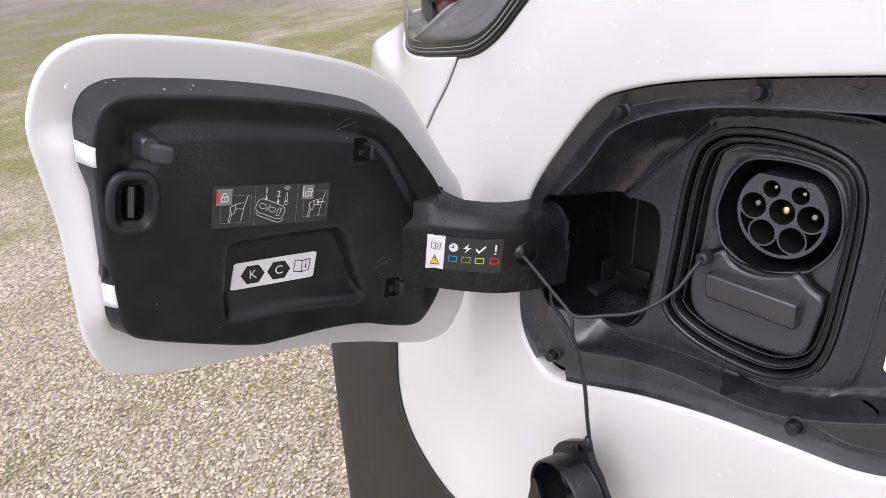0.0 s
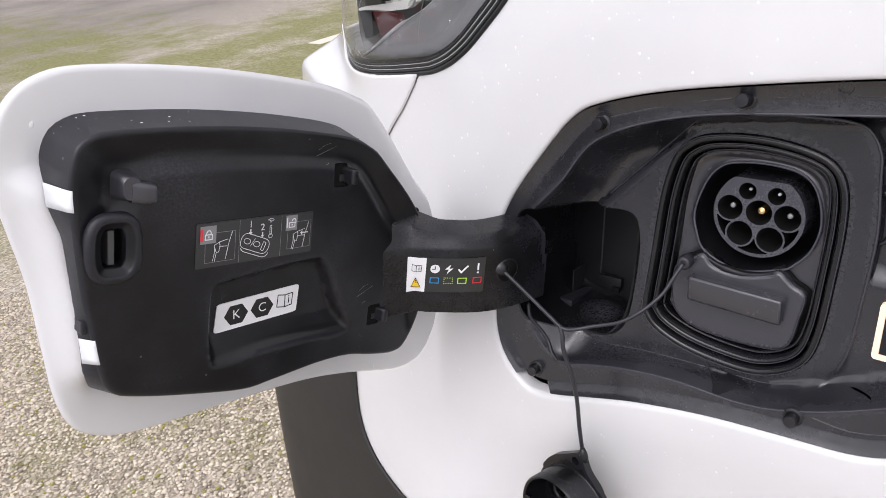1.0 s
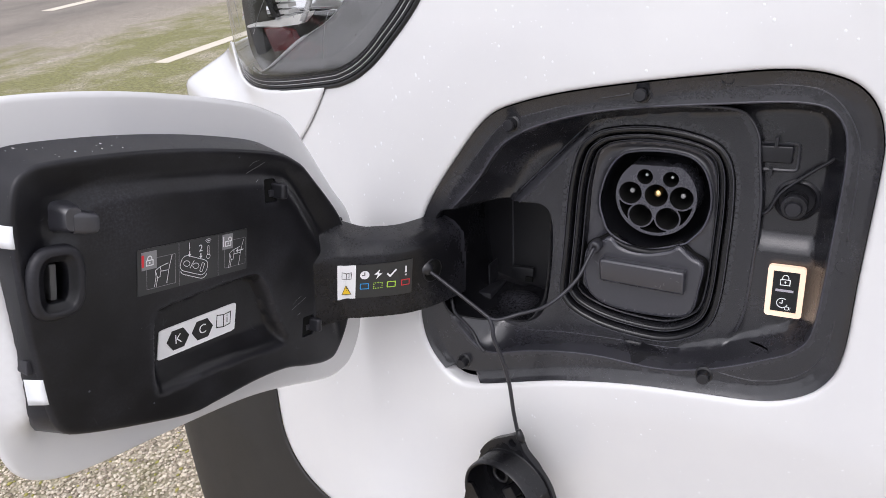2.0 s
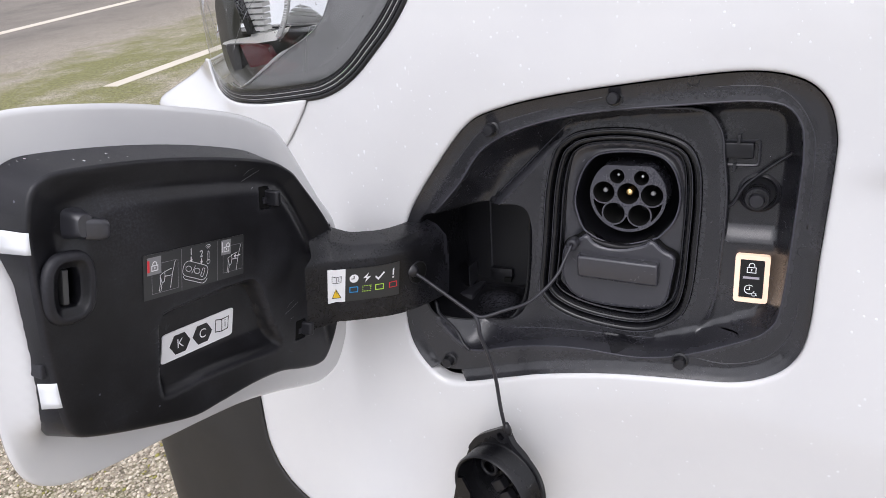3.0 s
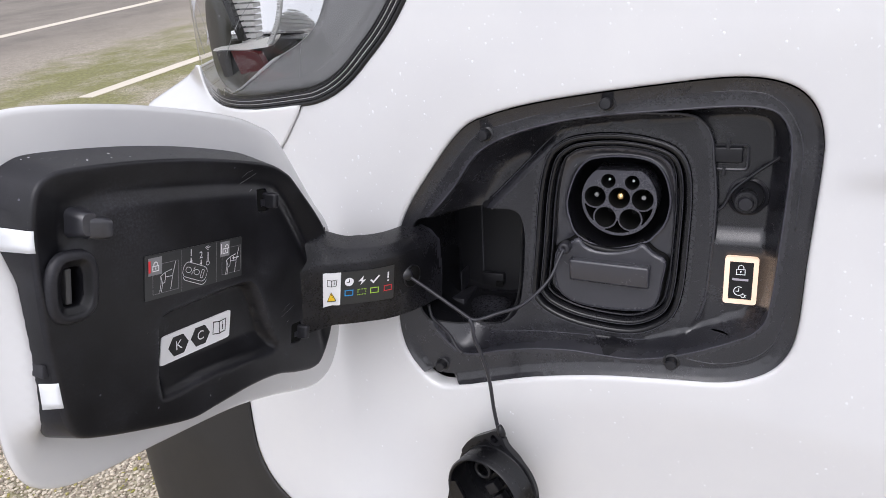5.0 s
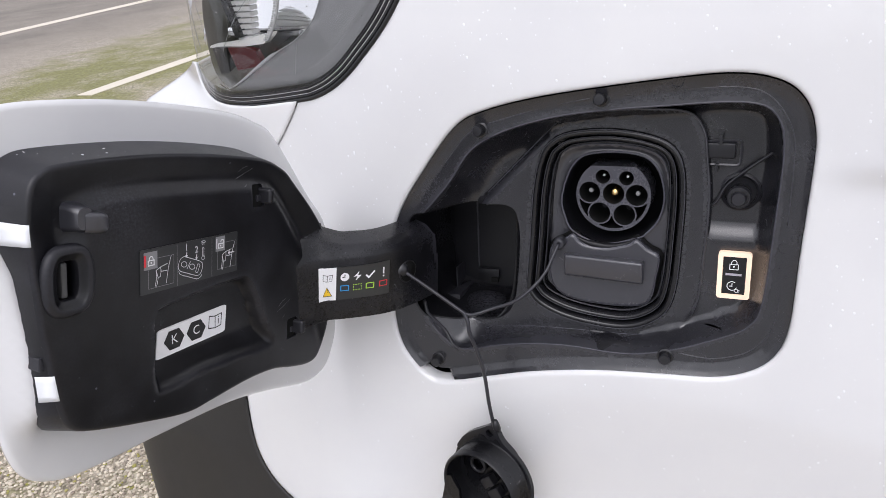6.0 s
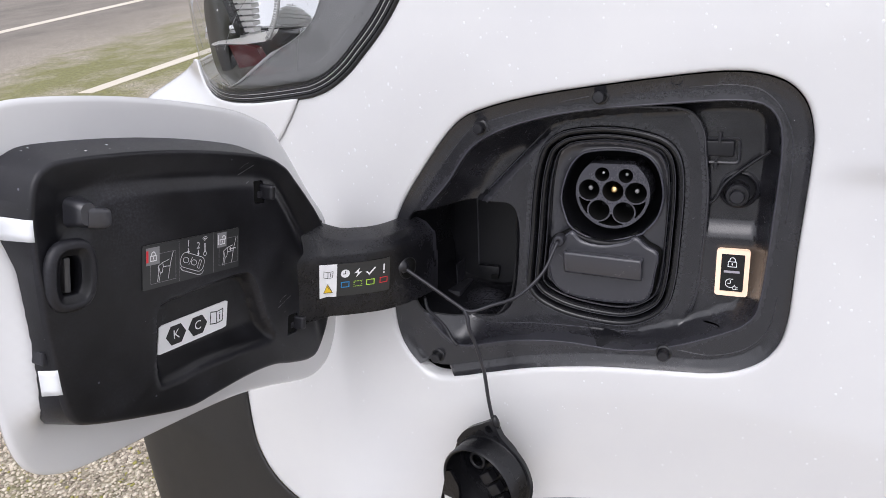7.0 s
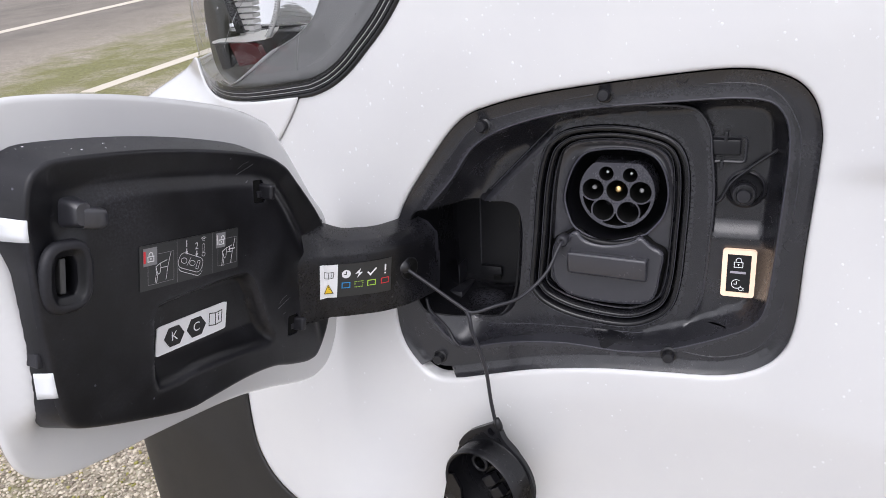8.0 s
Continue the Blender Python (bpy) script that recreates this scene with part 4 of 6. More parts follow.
# a notch at the lower corner and a drain slot
NOTCH = (OUTLINE[:, 0] > -0.128) & (OUTLINE[:, 0] < -0.104) & (OUTLINE[:, 1] < -0.09)
OUTLINE[NOTCH] = shrink(RIM, 0.0085)[NOTCH]
DRAIN = np.array([(0.0797, -0.0507), (0.0825, -0.0499), (0.0875, -0.0493), (0.0915, -0.0489), (0.0925, -0.0491), (0.0895, -0.0496), (0.086, -0.0501), (0.0825, -0.0506)])
lines = [shrink(RIM, 0.0082), FLANGE, shrink(FLANGE, 0.0012), shrink(FLANGE, 0.0024), SEAL, shrink(SEAL, 0.0022),
         np.concatenate([RIDGE[(RIDGE[:, 0] > -0.079) & (RIDGE[:, 0] < -0.022)], (RIDGE + np.array((0.0042, -0.0042)))[(RIDGE[:, 0] > -0.079) & (RIDGE[:, 0] < -0.022)][::-1]]),
         (RIDGE + np.array((-0.001, 0.001)))[(RIDGE[:, 0] > -0.077) & (RIDGE[:, 0] < -0.022)], LEDGE,
         PLATE[6:] + np.array((-0.0006, 0)), PLATE[6:] + np.array((0.0018, 0))]
v, f = sheet(OUTLINE, 0.0021, [well, DRAIN, POCKET, ring(*BUTTON, 0.0101, 40)], lines + [shrink(POCKET, -0.001)])
TRAY = plastic("tray_plastic", 0.016, 0.24, 0.014, specks=0.08, edge_glint=1.0, spec=0.9)
sharp(part("tray", mesh_of("tray", np.stack([v[:, 0], tray_depth(v), v[:, 1]], 1), f), TRAY, port, "dusty black plastic tray with grooves and ribs"), 50)
# the hinge pocket, coloured darker than the tray for the shade inside it
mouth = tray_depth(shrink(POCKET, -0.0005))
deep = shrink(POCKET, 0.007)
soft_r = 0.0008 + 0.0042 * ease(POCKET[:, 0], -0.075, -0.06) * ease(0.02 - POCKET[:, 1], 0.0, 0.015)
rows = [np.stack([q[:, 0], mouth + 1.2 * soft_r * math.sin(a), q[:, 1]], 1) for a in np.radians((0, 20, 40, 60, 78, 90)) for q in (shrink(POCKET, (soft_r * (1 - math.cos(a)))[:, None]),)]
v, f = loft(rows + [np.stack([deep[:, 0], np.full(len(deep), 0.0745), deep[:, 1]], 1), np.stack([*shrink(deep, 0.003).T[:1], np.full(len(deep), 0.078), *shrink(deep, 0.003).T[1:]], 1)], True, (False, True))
sharp(part("hinge_pocket", mesh_of("hinge_pocket", v, f), POCKET_SHADE, port, "hinge pocket, its deep shade put in the colour, with a dry dirt stain"), 40)
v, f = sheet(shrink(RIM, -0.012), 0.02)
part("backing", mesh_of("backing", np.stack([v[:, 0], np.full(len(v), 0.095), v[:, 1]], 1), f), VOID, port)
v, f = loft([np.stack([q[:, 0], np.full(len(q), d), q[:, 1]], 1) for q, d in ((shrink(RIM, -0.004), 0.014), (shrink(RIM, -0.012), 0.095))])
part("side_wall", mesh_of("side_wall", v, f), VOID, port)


def on_tray(u, v, lift=0.0):
    return (u, float(tray_depth(np.array([(u, v)]))[0]) - lift, v)


# rubber pegs on the flange
for u, w in ((-0.0722, 0.0861), (0.0113, 0.1076), (-0.1158, -0.0972), (0.0574, -0.069)):
    x, d, z = on_tray(u, w)
    v, f = lathe([(0.0, 0.0015), (0.0058, 0.0015), (0.0056, -0.0004), (0.0042, -0.001), (0.0038, -0.0065), (0.0032, -0.0074), (0.0, -0.0075)], 24)
    sharp(part("peg", mesh_of("peg", v + np.array((x, d, z)), f), RUBBER, port))
for line in RIBS:
    v, f = tube(np.stack([line[:, 0], tray_depth(line) - 0.0002, line[:, 1]], 1), 0.0014, 8)
    part("moulded_rib", mesh_of("moulded_rib", v, f), BLACK, port)
# pale tubes painted as highlights along the ridge and its bevel
for line in (RIDGE[(RIDGE[:, 0] > -0.079) & (RIDGE[:, 0] < -0.022)], (RIDGE + np.array((0.0042, -0.0042)))[(RIDGE[:, 0] > -0.083) & (RIDGE[:, 0] < -0.022)]):
    v, f = tube(np.stack([line[:, 0], tray_depth(line) + 0.0002, line[:, 1]], 1), 0.0005, 6)
    part("step_edge", mesh_of("step_edge", v, f), GLINT_CREST, port, "thin pale line painted as the glint on the plate's edge")
# bright line along the shelf, in place of its highlight
p = LEDGE[(LEDGE[:, 0] > -0.075) & (LEDGE[:, 0] < 0.045)]
v, f = tube(np.stack([p[:, 0], tray_depth(p + np.array((0.0, 0.0006))) + 0.0001, p[:, 1]], 1), 0.00045, 6)
part("shelf_edge", mesh_of("shelf_edge", v, f), GLINT_CREST, port, "thin pale line painted as the glint on the shelf's edge")
FILM = spline([(-0.0022, -0.0668), (0.006, -0.0666), (0.02, -0.0676), (0.0288, -0.0692), (0.0215, -0.0698), (0.017, -0.0708), (0.012, -0.0716), (0.0075, -0.0702), (0.002, -0.0688)], 60)
v, f = sheet(FILM, 0.0012)
part("torn_film", mesh_of("torn_film", np.stack([v[:, 0], tray_depth(v) - 0.0005, v[:, 1]], 1), f), BLACK, port, "torn flap of glossy black film")
part("fin", box(-0.1197, 0.06, -0.06, -0.1185, 0.0765, -0.04, 0.0003), BLACK, port)
sharp(part("pocket_step", box(-0.128, 0.045, -0.068, -0.1108, 0.0775, -0.0572, 0.0015), BLACK, port, "moulded step in the pocket"), 50)
sharp(part("pocket_tongue", box(-0.1055, 0.0735, -0.0535, -0.0865, 0.0775, -0.0435, 0.0015, 2), POCKET_SHADE, port, "flat tongue at the pocket's back"), 50)
# solid black block for the shade inside a slot
part("pocket_slot_shade", box(-0.093, 0.0715, -0.0545, -0.0868, 0.0738, -0.0505, 0.0004), VOID, port)
p = spline([(-0.1048, 0.015), (-0.1056, -0.0442)], 20, False)
v, f = tube(np.stack([p[:, 0], np.full(20, 0.0779), p[:, 1]], 1), 0.0007, 6)
part("moulded_line", mesh_of("moulded_line", v, f), TRAY, port)
# pale tube for the light caught by the flange's inner edge
free = FLANGE[depth_in(FLANGE, POCKET) < -0.003]
free = np.roll(free, -int(np.argmax(np.linalg.norm(np.roll(free, -1, 0) - free, axis=1))) - 1, axis=0)
v, f = tube(np.stack([free[:, 0], tray_depth(free) + 0.0003, free[:, 1]], 1), 0.0007, 8)
part("flange_edge", mesh_of("flange_edge", v, f), GLINT_CREST, port, "thin pale line painted as the glint on the flange's edge")
# moulded ring marks and raised lines on the flange
for u, w in ((-0.1013, 0.0626), (0.0579, 0.1171), (0.1255, 0.0154), (0.0857, -0.0708), (-0.0554, -0.0882)):
    x, d, z = on_tray(u, w)
    c = ring(u, w, 0.0034, 28)
    v, f = tube(np.stack([c[:, 0], np.full(28, d + 0.0001), c[:, 1]], 1), 0.00028, 6, True)
    part("ring_mark", mesh_of("ring_mark", v, f), BLACK, port)
for line in ([(-0.1, 0.062), (-0.085, 0.08), (-0.076, 0.087)], [(-0.066, 0.0905), (-0.0276, 0.1012), (0.004, 0.1075)], [(0.019, 0.1085), (0.045, 0.1115), (0.0904, 0.114), (0.1105, 0.1085), (0.1235, 0.09), (0.1264, 0.07), (0.126, 0.03)],
             [(0.0659, -0.0655), (0.088, -0.0665), (0.11, -0.058), (0.1225, -0.04), (0.1268, -0.005)]):
    p = spline(line, 50, False)
    d = tray_depth(p)
    v, f = tube(np.stack([p[:, 0], d + 0.0002, p[:, 1]], 1), 0.00045, 6)
    part("moulded_line", mesh_of("moulded_line", v, f), TRAY, port)
# plate edge line, and the slanting rib above the button
p = PLATE[PLATE[:, 1] > -0.047]
d = tray_depth(p + np.array((-0.002, 0)))
v, f = tube(np.stack([p[:, 0], d + 0.0001, p[:, 1]], 1), 0.0009, 8)
part("plate_edge", mesh_of("plate_edge", v, f), TRAY, port)
p = spline([(0.1175, 0.0718), (0.1, 0.058), (0.0885, 0.0469), (0.083, 0.036), (0.0795, 0.033)], 30, False)
v, f = tube(np.stack([p[:, 0], np.full(30, 0.0315), p[:, 1]], 1), 0.0011, 6)
part("rib", mesh_of("rib", v, f), BLACK, port)
# clip bracket in a shallow recess
BASE_R = 0.0352
recess = rounded(0.0738, 0.0592, 0.0968, 0.0768, 0.0035, 5)
v, f = loft([np.stack([q[:, 0], np.full(len(q), d), q[:, 1]], 1) for q, d in ((recess, BASE_R + 0.003), (recess, BASE_R - 0.0006), (shrink(recess, 0.0008), BASE_R - 0.0012), (shrink(recess, 0.0018), BASE_R - 0.0008), (shrink(recess, 0.002), BASE_R + 0.0012))], True, (False, True))
clip = part("clip_recess", mesh_of("clip_recess", v, f), TRAY, port, "shallow recess of a black plastic clip")
sharp(clip, 40)
sharp(part("clip_plate", box(0.0742, BASE_R - 0.0034, 0.0648, 0.0928, BASE_R + 0.003, 0.0752, 0.0014, 3), BLACK, clip, "black plastic clip plate"), 50)
for x0, z0, z1 in ((0.0824, 0.0742, 0.0805), (0.0806, 0.0565, 0.0618)):
    part("clip_tab", box(x0, BASE_R - 0.0058, z0, x0 + 0.0022, BASE_R + 0.001, z1, 0.0006), BLACK, clip)
# release button in its ring
bx, bz = BUTTON
BASE_R = 0.0352
v, f = lathe([(0.0104, 0.002), (0.0128, 0.001), (0.0126, -0.001), (0.0112, -0.002), (0.0102, -0.0012), (0.0099, 0.004), (0.0104, 0.005)], 40)
button = sharp(part("button_collar", mesh_of("button_collar", v + np.array((bx, BASE_R, bz)), f), BLACK, port, "round black collar of a push button"))
v, f = lathe([(0.0, 0.02), (0.0101, 0.02), (0.0101, -0.001), (0.0099, -0.001), (0.0098, 0.0185), (0.0, 0.0185)], 40)
part("button_well", mesh_of("button_well", v + np.array((bx, BASE_R, bz)), f), VOID, button)
v, f = lathe([(0.0, 0.004), (0.0068, 0.004), (0.0068, -0.0012), (0.0066, -0.002), (0.0066, -0.003), (0.0068, -0.0085), (0.0074, -0.0095), (0.0074, -0.0118), (0.0068, -0.0128), (0.0048, -0.013), (0.0046, -0.0165), (0.004, -0.0175), (0.0, -0.0177)], 40)
sharp(part("push_button", mesh_of("push_button", v + np.array((bx - 0.0004, BASE_R, bz - 0.001)), f), BLACK, button, "black stepped push button"))
# lit status panel
px0, px1, pz0, pz1, pd = 0.0866, 0.1076, -0.0300, 0.0030, 0.0262
outer, hole = rounded(px0, pz0, px1, pz1, 0.0022), rounded(px0 + 0.0031, pz0 + 0.0031, px1 - 0.0031, pz1 - 0.0031, 0.0005)
v, f = sheet(outer, 0.003, [hole])
front = np.stack([v[:, 0], np.full(len(v), pd), v[:, 1]], 1)
walls = [loft([np.stack([q[:, 0], np.full(len(q), d), q[:, 1]], 1) for d in (pd, pd + 0.004)]) for q in (outer, hole)]
v, f = joined((front, [tuple(t) for t in f]), *walls)
status = part("light_frame", mesh_of("light_frame", v, f, False), GLOW, port, "lit warm white frame of the status panel")
GLOSS = material("gloss_black", (0.01, 0.01, 0.011), 0.12)
part("status_window", box(px0 + 0.0033, pd + 0.0006, pz0 + 0.0033, px1 - 0.0033, pd + 0.003, pz1 - 0.0033), GLOSS, status, "black window with lock and timer symbols")
lay = lambda x, y: (x, pd + 0.0004, y)
cx = (px0 + px1) / 2 - 0.0003
clock = [stroke(ring(cx - 0.0005, -0.0209, 0.0031, 20)[3:], 0.0005), stroke([(cx - 0.0005, -0.0189), (cx - 0.0005, -0.0211), (cx - 0.0023, -0.0211)], 0.0005),
         stroke(rounded(cx + 0.0012, -0.0252, cx + 0.0034, -0.0232, 0.0006, 3), 0.0004, True), stroke([(cx + 0.0034, -0.0236), (cx + 0.0045, -0.0236)], 0.0004), stroke([(cx + 0.0034, -0.0248), (cx + 0.0045, -0.0248)], 0.0004)]
ink("status_symbol", padlock(cx, -0.0058, 0.0066, w=0.075) + clock, lay, WHITE_INK, status)
ink("status_bar", [bar(cx - 0.005, -0.0135, cx + 0.005, -0.0119)], lay, material("lilac_bar", (0.45, 0.42, 0.48), 0.4), status)

# ---- charging inlet ----
inlet = thing("charging_inlet", PORT, "seven-hole electric charging inlet with black rubber seal", "charging inlet")
for start, w, d in ((0.0004, 0.0042, 0.0272), (0.0062, 0.0034, 0.0315), (0.0112, 0.0012, 0.0375)):
    rows = [(start, 0.052), (start, d + 0.0016), (start + 0.2 * w, d + 0.0004), (start + 0.5 * w, d), (start + 0.8 * w, d + 0.0004), (start + w, d + 0.0016), (start + w, 0.052)]
    v, f = loft([np.stack([q[:, 0], np.full(len(q), k), q[:, 1]], 1) for q, k in ((shrink(SEAL, s), k) for s, k in rows)])
    lip = part("seal_lip", mesh_of("seal_lip", v, f), RUBBER, inlet)
    # a paler crest stands for the light line along the lip
    crest = shrink(SEAL, start + 0.15 * w)
    v, f = tube(np.stack([crest[:, 0], np.full(len(crest), d + 0.0006), crest[:, 1]], 1), 0.0004, 6, True)
    part("lip_glint", mesh_of("lip_glint", v, f), GLINT_CREST, lip)
HD = 0.0425
CAVITY = spline([(-0.0155, 0.0045), (-0.0226, 0.0178), (-0.0242, 0.031), (-0.0185, 0.05), (-0.0103, 0.0602), (0.0, 0.0635), (0.0155, 0.0645), (0.0305, 0.0627), (0.0395, 0.0577), (0.0452, 0.0475), (0.0477, 0.0323), (0.0444, 0.0177),
                 (0.037, 0.0078), (0.0304, 0.003), (0.006, -0.003)], 110)
v, f = sheet(HOUSING, 0.003, [CAVITY], [shrink(HOUSING, 0.002), shrink(HOUSING, 0.004), shrink(CAVITY, -0.0015)])
e = np.minimum(distance(v, HOUSING), 1)
dep = HD + 0.0035 * ease(e, 0.002, 0.004) - 0.0012 * (1 - ease(distance(v, CAVITY), 0.0, 0.0015))
skirt = loft([np.stack([HOUSING[:, 0], np.full(len(HOUSING), d), HOUSING[:, 1]], 1) for d in (HD, 0.055)])
v, f = joined((np.stack([v[:, 0], dep, v[:, 1]], 1), f), skirt)
part("housing", mesh_of("housing", v, f), INLET, inlet, "dark grey plastic inlet housing")
v, f = loft([np.stack([CAVITY[:, 0], np.full(len(CAVITY), d), CAVITY[:, 1]], 1) for d in (HD + 0.0022, 0.078)], True, (False, True))
part("socket_wall", mesh_of("socket_wall", v, f), SOCKET, inlet)
# the socket lip's pale tint holds its highlight
lip = shrink(CAVITY, -0.0004)
v, f = tube(np.stack([lip[:, 0], np.full(len(lip), HD + 0.0012), lip[:, 1]], 1), 0.0007, 8, True)
part("socket_lip", mesh_of("socket_lip", v, f), GLINT_EDGE, inlet, "thin raised lip round the socket")
FC, FD = (0.0113, 0.0315), 0.05
FACE = ring(*FC, 0.0268, 90)
FACE[:, 1] = np.minimum(FACE[:, 1], 0.0532)
HOLES = [(0.0038, 0.0453, 0.0052), (0.0207, 0.0447, 0.0052), (-0.0056, 0.0335, 0.0077), (0.0282, 0.0325, 0.0077), (0.0117, 0.033, 0.0077), (0.0018, 0.0182, 0.0077), (0.0197, 0.0175, 0.0077)]
circles = [ring(x, y, r, 28) for x, y, r in HOLES]
wedges = []
for a in (204, 267, 332):
    arc, web = [], []
    for k in np.linspace(-30, 30, 61):
        dx, dz = math.cos(radians(a + k)), math.sin(radians(a + k))
        reach = 0.0155
        for x, z, r in HOLES:
            ox, oz = x - FC[0], z - FC[1]
            along = ox * dx + oz * dz
            miss = (r + 0.0011) ** 2 - (ox * ox + oz * oz - along * along)
            if along > 0.005 and miss > 0:
                reach = max(reach, along + math.sqrt(miss))
        if reach < 0.0241:
            arc.append((FC[0] + 0.0247 * dx, FC[1] + 0.0247 * dz))
            web.append((FC[0] + reach * dx, FC[1] + reach * dz))
    wedges.append(np.array(arc + web[::-1]))
v, f = sheet(FACE, 0.002, circles + wedges)
pieces = [(np.stack([v[:, 0], np.full(len(v), FD), v[:, 1]], 1), [tuple(t) for t in f])]
for loop in [FACE]:
    pieces.append(loft([np.stack([loop[:, 0], np.full(len(loop), d), loop[:, 1]], 1) for d in (FD, 0.0778)]))
v, f = joined(*pieces)
face = sharp(part("contact_face", mesh_of("contact_face", v, f), FACE_GREY, inlet, "grey plastic contact face with seven holes"))
# wedge walls black, the shade inside them put in the colour
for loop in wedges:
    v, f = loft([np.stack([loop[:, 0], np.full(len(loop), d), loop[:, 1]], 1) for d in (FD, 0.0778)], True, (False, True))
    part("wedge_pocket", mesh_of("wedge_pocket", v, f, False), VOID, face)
# hole walls coloured near black for the shade at their depth
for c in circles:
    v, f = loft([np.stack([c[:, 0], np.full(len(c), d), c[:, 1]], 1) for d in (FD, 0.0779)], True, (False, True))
    part("contact_sleeve", mesh_of("contact_sleeve", v, f), material("shaded_sleeve", (0.014,) * 3, 0.35) if c is circles[0] else bpy.data.materials["shaded_sleeve"], face)
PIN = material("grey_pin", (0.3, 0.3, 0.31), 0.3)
# light painted on: rods black but for the brass one, tips paler
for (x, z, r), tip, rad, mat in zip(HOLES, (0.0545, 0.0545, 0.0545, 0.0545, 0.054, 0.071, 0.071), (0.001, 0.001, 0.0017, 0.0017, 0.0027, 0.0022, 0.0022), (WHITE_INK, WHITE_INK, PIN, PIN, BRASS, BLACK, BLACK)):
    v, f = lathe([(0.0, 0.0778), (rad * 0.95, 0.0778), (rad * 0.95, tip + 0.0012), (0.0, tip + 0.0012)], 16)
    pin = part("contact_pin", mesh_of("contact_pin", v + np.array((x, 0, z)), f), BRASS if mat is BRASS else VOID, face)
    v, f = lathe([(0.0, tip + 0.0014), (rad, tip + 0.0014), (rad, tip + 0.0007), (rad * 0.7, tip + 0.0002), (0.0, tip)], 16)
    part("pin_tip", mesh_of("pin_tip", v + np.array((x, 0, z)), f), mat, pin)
# housing edge tinted pale, its highlight put in the colour
edge = shrink(HOUSING, 0.0007)
v, f = tube(np.stack([edge[:, 0], np.full(len(edge), HD + 0.0002), edge[:, 1]], 1), 0.0006, 8, True)
part("housing_lip", mesh_of("housing_lip", v, f), GLINT_EDGE, inlet, "thin edge of the inlet housing")
# lower cover plate with its raised grip
COVER = spline([(-0.015, 0.004), (-0.0225, 0.0), (-0.03, -0.004), (-0.0335, -0.012), (-0.0335, -0.029), (-0.0285, -0.041), (-0.015, -0.048), (0.01, -0.0502), (0.034, -0.0482), (0.0425, -0.041), (0.0455, -0.025), (0.0472, -0.009),
                (0.039, -0.0035), (0.0305, 0.003), (0.0245, -0.0005), (0.008, -0.0045), (-0.008, -0.0025)], 110)
v, f = sheet(COVER, 0.0025, [], [shrink(COVER, 0.0012), shrink(COVER, 0.0025)])
e = distance(v, COVER)
dep = HD - 0.0045 + 0.002 * (1 - np.sqrt(np.clip(1 - (1 - np.clip(e / 0.002, 0, 1)) ** 2, 0, 1)))
skirt = loft([np.stack([COVER[:, 0], np.full(len(COVER), d), COVER[:, 1]], 1) for d in (HD - 0.0025, 0.052)])
v, f = joined((np.stack([v[:, 0], dep, v[:, 1]], 1), f), skirt)
# dark tube in place of the shade between socket and cover
slot = spline([(-0.014, 0.0016), (-0.006, -0.0022), (0.004, -0.0042), (0.014, -0.0042), (0.023, -0.0015), (0.029, 0.0022)], 40, False)
gv, gf = tube(np.stack([slot[:, 0], np.full(40, HD - 0.0012), slot[:, 1]], 1), np.interp(np.linspace(0, 1, 40), (0, 0.3, 0.7, 1), (0.0008, 0.0026, 0.0026, 0.0008)), 10)
part("cover_shade", mesh_of("cover_shade", gv, gf), SOCKET, inlet, "dark band standing for the shade above the cover")
# black tube round the cover's foot stands for shade in a groove
edge = shrink(COVER, -0.0005)
gv, gf = tube(np.stack([edge[:, 0], np.full(len(edge), HD + 0.003), edge[:, 1]], 1), 0.0014, 8, True)
part("cover_gap_shade", mesh_of("cover_gap_shade", gv, gf), VOID, inlet)
cover = part("cover_plate", mesh_of("cover_plate", v, f), INLET, inlet, "grey plastic lower cover with scuffs")
bm = box(-0.0205, HD - 0.0125, -0.0278, 0.0368, HD - 0.002, -0.0108, 0.0022, 3)
for q in bm.verts:
    q.co.z += -0.04 * (q.co.x - 0.008)
    if q.co.y < HD - 0.009:
        q.co.y += 0.15 * max(0.0, -0.0108 - q.co.z)
# pale tube round the cover, a painted highlight
edge = shrink(COVER, 0.0009)
v, f = tube(np.stack([edge[:, 0], np.full(len(edge), HD - 0.0036), edge[:, 1]], 1), 0.00045, 6, True)
part("cover_edge", mesh_of("cover_edge", v, f), GLINT_EDGE, cover, "thin pale line painted as the glint on the cover's edge")
sharp(part("grip", bm, INLET, cover, "raised grip block on the cover"), 60)
v, f = lathe([(0.0, 0.006), (0.0042, 0.006), (0.0044, -0.002), (0.0036, -0.0034), (0.0014, -0.0036), (0.0012, -0.0028), (0.0, -0.0028)], 24)
part("cord_eyelet", mesh_of("cord_eyelet", v + np.array((-0.0242, 0.0335, -0.0021)), f), CORD, inlet, "grey eyelet that holds the cord")

# ---- charging flap: local x along its label, y up, z out of its inner side ----
flap = thing("charge_flap", FLAP, "open white charging flap with black plastic inner liner", "charging flap")
